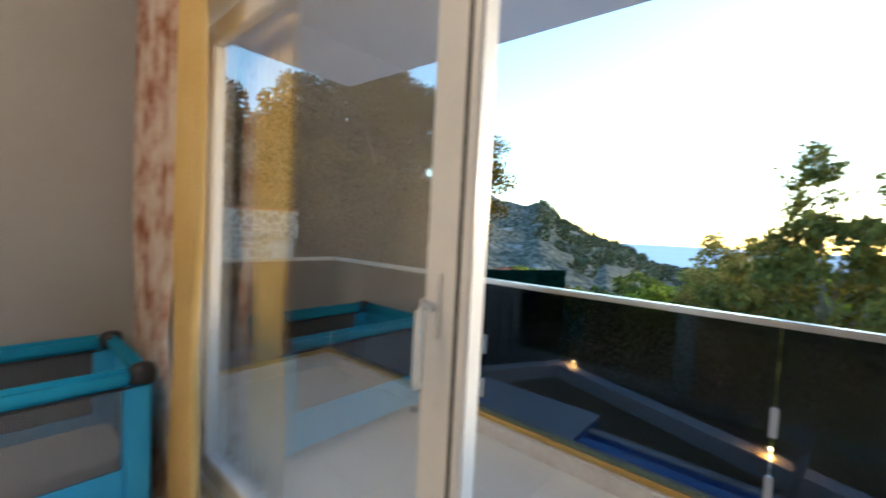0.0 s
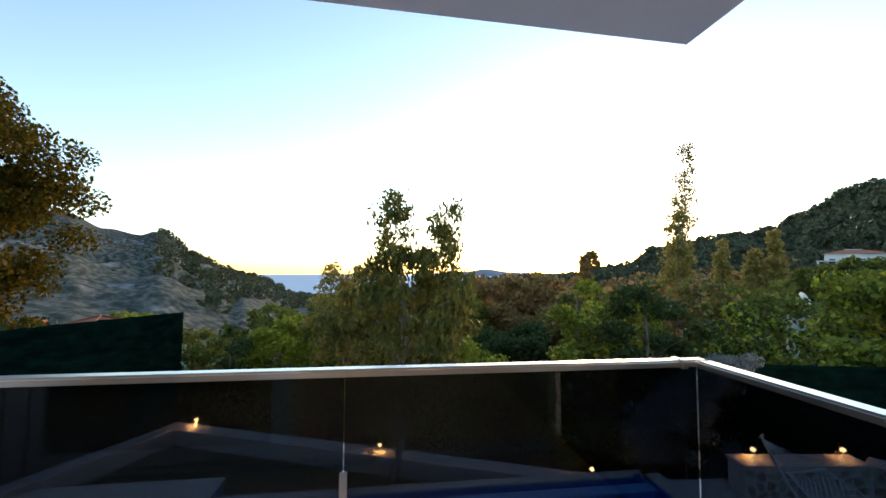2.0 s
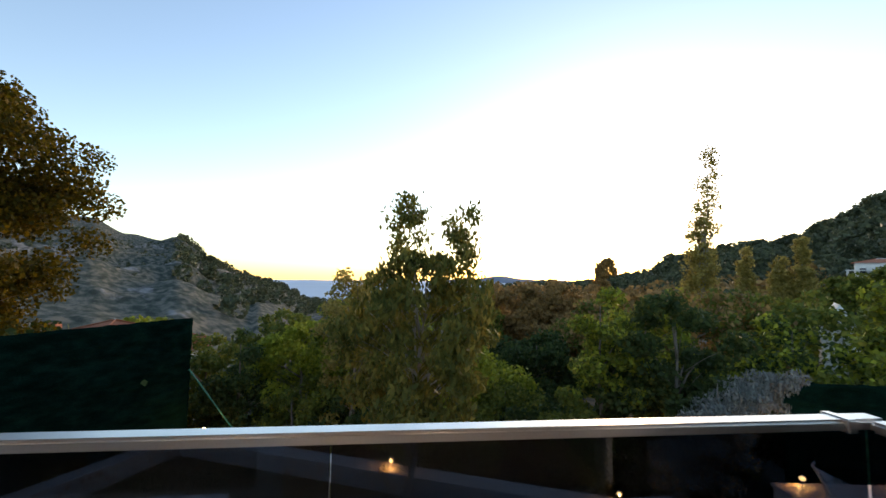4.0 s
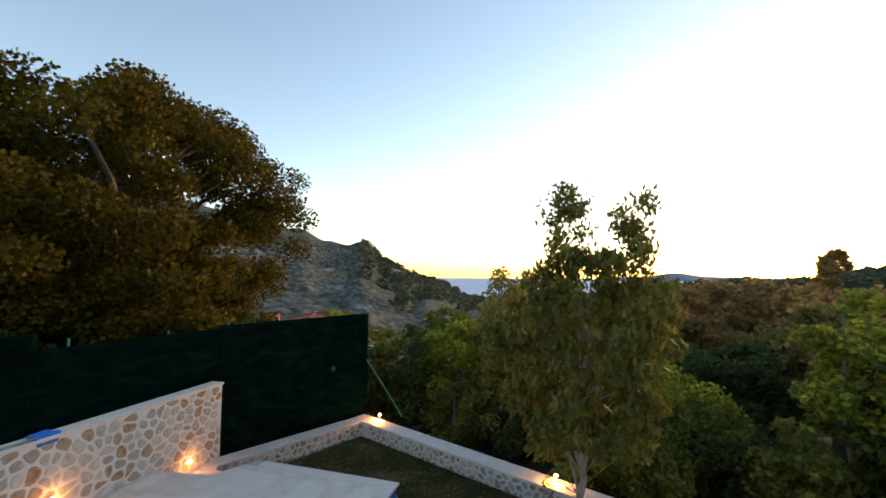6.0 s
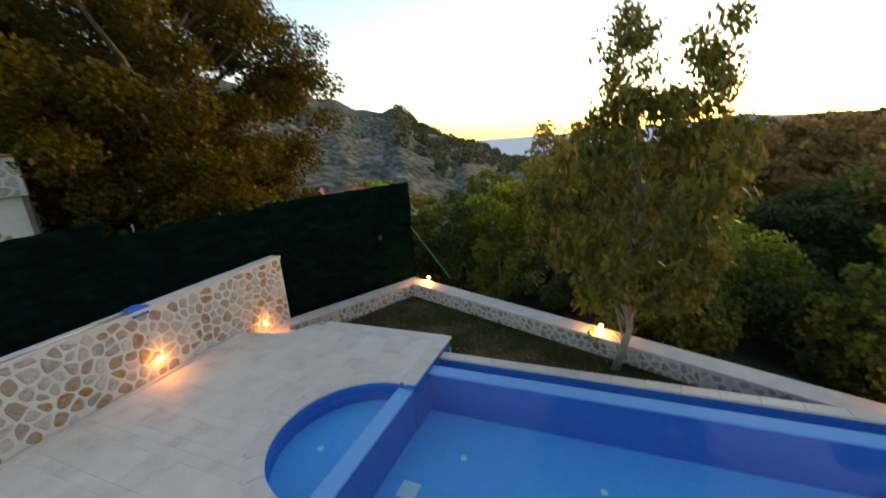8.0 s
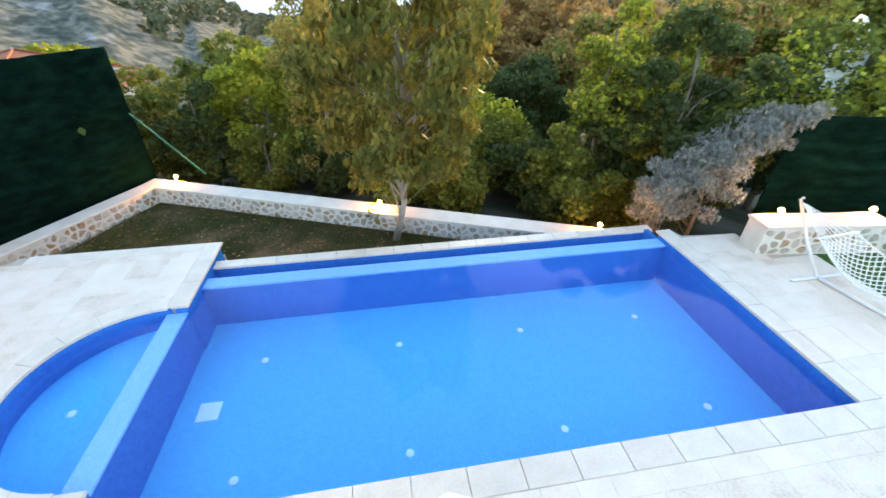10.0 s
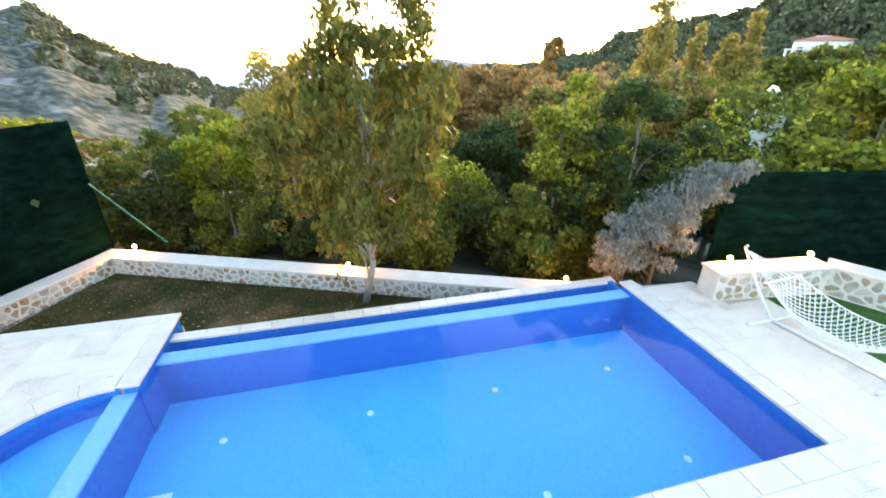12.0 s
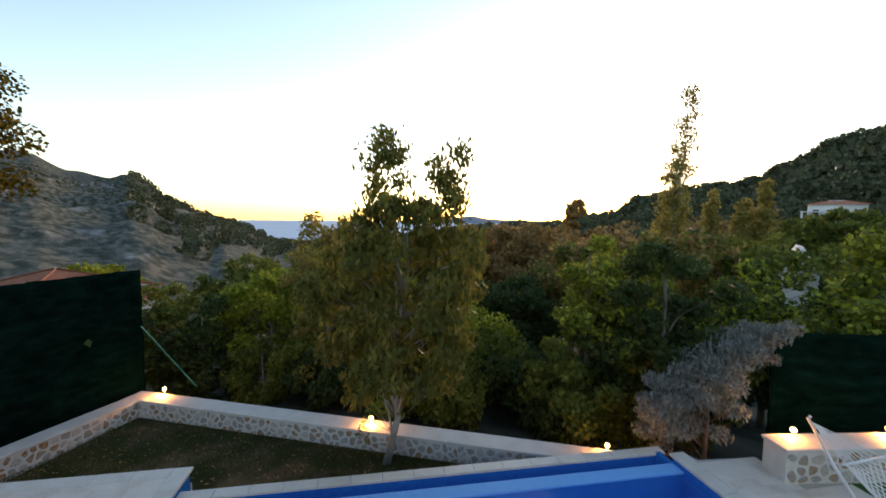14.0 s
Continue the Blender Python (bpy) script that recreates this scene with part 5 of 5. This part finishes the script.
tower, tx_, ty_ = stone_tower()
hx, hy = at_az(54.3, 95)
wh = small_house("house", hx, hy, 7, 5, ground_z(hx, hy) - 3, 7.7, 0.7, -50, HOUSE_WHITE, ROOF_TILE, "white two-storey house with a terrace on the wooded hill", 4)
part("terrace", box(-4.6, 4.6, -5.2, -3.0, 3.4, 3.6), HOUSE_WHITE, wh)
for bx_ in (-4.4, -1.5, 1.5, 4.4):
    part("column", box(bx_ - 0.15, bx_ + 0.15, -5.1, -4.8, 3.6, 6.4), HOUSE_WHITE, wh)
part("awning", box(-4.6, 1.6, -5.2, -3.0, 6.4, 6.55), HOUSE_WHITE, wh)
for az, sd in ((52.2, 1), (55.3, 2), (57.5, 3)):
    planted(az, 66, 0.7 + 0.4 * sd, name="tree", label="leafy tree in front of the white hillside house", category="tree", rx=3.0, leaves=5000, leaf_size=0.36, material=L_MID, seed=130 + sd, clumps=60, clump=0.7, trunk=0.25, low=0.1)
hx, hy = at_az(52.3, 36)
sh = base("shed", hx, hy, 0, "white plastic-covered gabled shelter among the trees", "shed", rz=radians(-45))
part("wall", box(-0.9, 0.9, -1.5, 1.5, -2.5, 1.5), CANVAS, sh)
raw("roof", [(-1, -1.6, 1.5), (1, -1.6, 1.5), (0, -1.6, 3.2), (-1, 1.6, 1.5), (1, 1.6, 1.5), (0, 1.6, 3.2)], [(0, 1, 2), (3, 5, 4), (0, 2, 5, 3), (1, 4, 5, 2)], CANVAS, sh)


# ---- grass and fallen leaves in the garden ----
def inside(x, y):
    if y < 8.06 or y > 12.6:
        return False
    if x < XL and y < 8.6:
        return False
    return y < 8.11 + (5.14 - x) * 0.408 - 0.03 and x > -8.39 + (y - 8.5) * 0.531 + 0.05


def ground_cover():
    rg = np.random.default_rng(5)
    c = []
    while len(c) < 26000:
        x, y = rg.uniform(-8, 6.4), rg.uniform(8.06, 12.6)
        if inside(x, y) and noise.noise(Vector((x * 0.8, y * 0.8, 0))) + rg.uniform(-0.35, 0.35) > -0.15:
            c.append((x, y, -0.875))
    c = np.array(c)
    tagged(crown_object("grass", leaf_mesh(rg, c, 0.012, 5.0, -2.5), GRASS, None, "short dark patchy grass on brown soil"), category="grass", kind="stuff")
    f = []
    while len(f) < 900:
        x, y = rg.uniform(-8, 6.4), rg.uniform(8.06, 12.6)
        if inside(x, y):
            f.append((x, y, -0.868))
    V = leaf_mesh(rg, np.array(f), 0.05, 1.8, 0.0)
    V[:, 2] = -0.868 + (V[:, 2] + 0.868) * 0.2
    tagged(crown_object("fallen_leaves", V, L_RUST, None, "dry fallen leaves on the lawn"), category="leaves", kind="stuff")


ground_cover()


# ---- paving tiles and stones, last ----
def in_circle(x, y, r):
    return x < SCX + 0.05 and math.hypot(x - SCX, y - SCY) < r


def lay(parent, x0, x1, y0, y1, keep, seed, limit=300):
    """Travertine of mixed lengths in courses; keep() trims each piece or drops it."""
    rng = random.Random(seed)
    y, count = y0, 0
    while y < y1 - 0.02:
        h = rng.choice((0.405, 0.405, 0.61, 0.2))
        h = min(h, y1 - y)
        x = x0 - rng.uniform(0, 0.4)
        while x < x1:
            w = rng.choice((0.405, 0.61, 0.61, 0.81)) if h > 0.3 else rng.choice((0.405, 0.61))
            poly = [(max(x, x0) + 0.0012, y + 0.0012), (min(x + w, x1) - 0.0012, y + 0.0012), (min(x + w, x1) - 0.0012, y + h - 0.0012), (max(x, x0) + 0.0012, y + h - 0.0012)]
            x += w
            if poly[1][0] - poly[0][0] < 0.03:
                continue
            for q in keep(poly):
                if len(q) > 2 and area(q) > 0.004 and count < limit:
                    cx, cy = sum(p[0] for p in q) / len(q), sum(p[1] for p in q) / len(q)
                    ob = put("tile", prism([(a - cx, b - cy) for a, b in q], -0.016, rng.uniform(-0.0015, 0.0015)), TRAVERTINE, parent)
                    ob.location = (cx, cy, 0)
                    count += 1
        y += h


def keep_left(poly):
    cx, cy = sum(p[0] for p in poly) / 4, sum(p[1] for p in poly) / 4
    d = math.hypot(cx - SCX, cy - SCY)
    if cx < SCX + 0.3:
        nx, ny = (SCX - cx) / d, (SCY - cy) / d
        if nx > -0.05 or d < 2.3:
            poly = clip_poly(poly, SCX - nx * (SR + 0.29), SCY - ny * (SR + 0.29), nx, ny)
    if len(poly) > 2:
        poly = clip_poly(poly, -7.25, 7.65, -0.26 / 1.39, 1.35 / 1.39) if cx < -7.25 else clip_poly(poly, -7.25, 7.65, -0.894, 0.447)
    return [poly] if len(poly) > 2 else []


lay(terrace_l, WALL_X + 0.12, -3.35, 2.0, 8.27, keep_left, 61)
lay(terrace_l, WALL_X + 0.12, -3.35, -1.0, 1.998, lambda q: [q], 62, 160)
lay(terrace_n, -3.348, 8.95, 0.9, 2.765, lambda q: [q], 63)
lay(terrace_r, XR + 0.335, 8.95, 2.77, 6.2, lambda q: [q], 64)
lay(terrace_r, XR + 0.335, 7.95, 6.202, 7.2, lambda q: [clip_poly(q, 6.75, 7.3, 0.08, 1.0)], 65)
for job in STONE_JOBS:
    rubble(*job[:5], *job[5:])
tw = Matrix.Translation((tx_, ty_, 0)) @ Matrix.Rotation(radians(60), 4, "Z")
for (xa, xb, yy, za, zb) in ((-1.75, 1.15, -1.55, 3.9, 4.95), (-1.6, 1.0, -1.3, 1.2, 3.9)):
    before = set(scene.objects)
    rubble(tower, Vector((xa, yy, 0)), Vector((1, 0, 0)), Vector((0, -1, 0)), xb - xa, za, zb, 0.34, 77, 60)
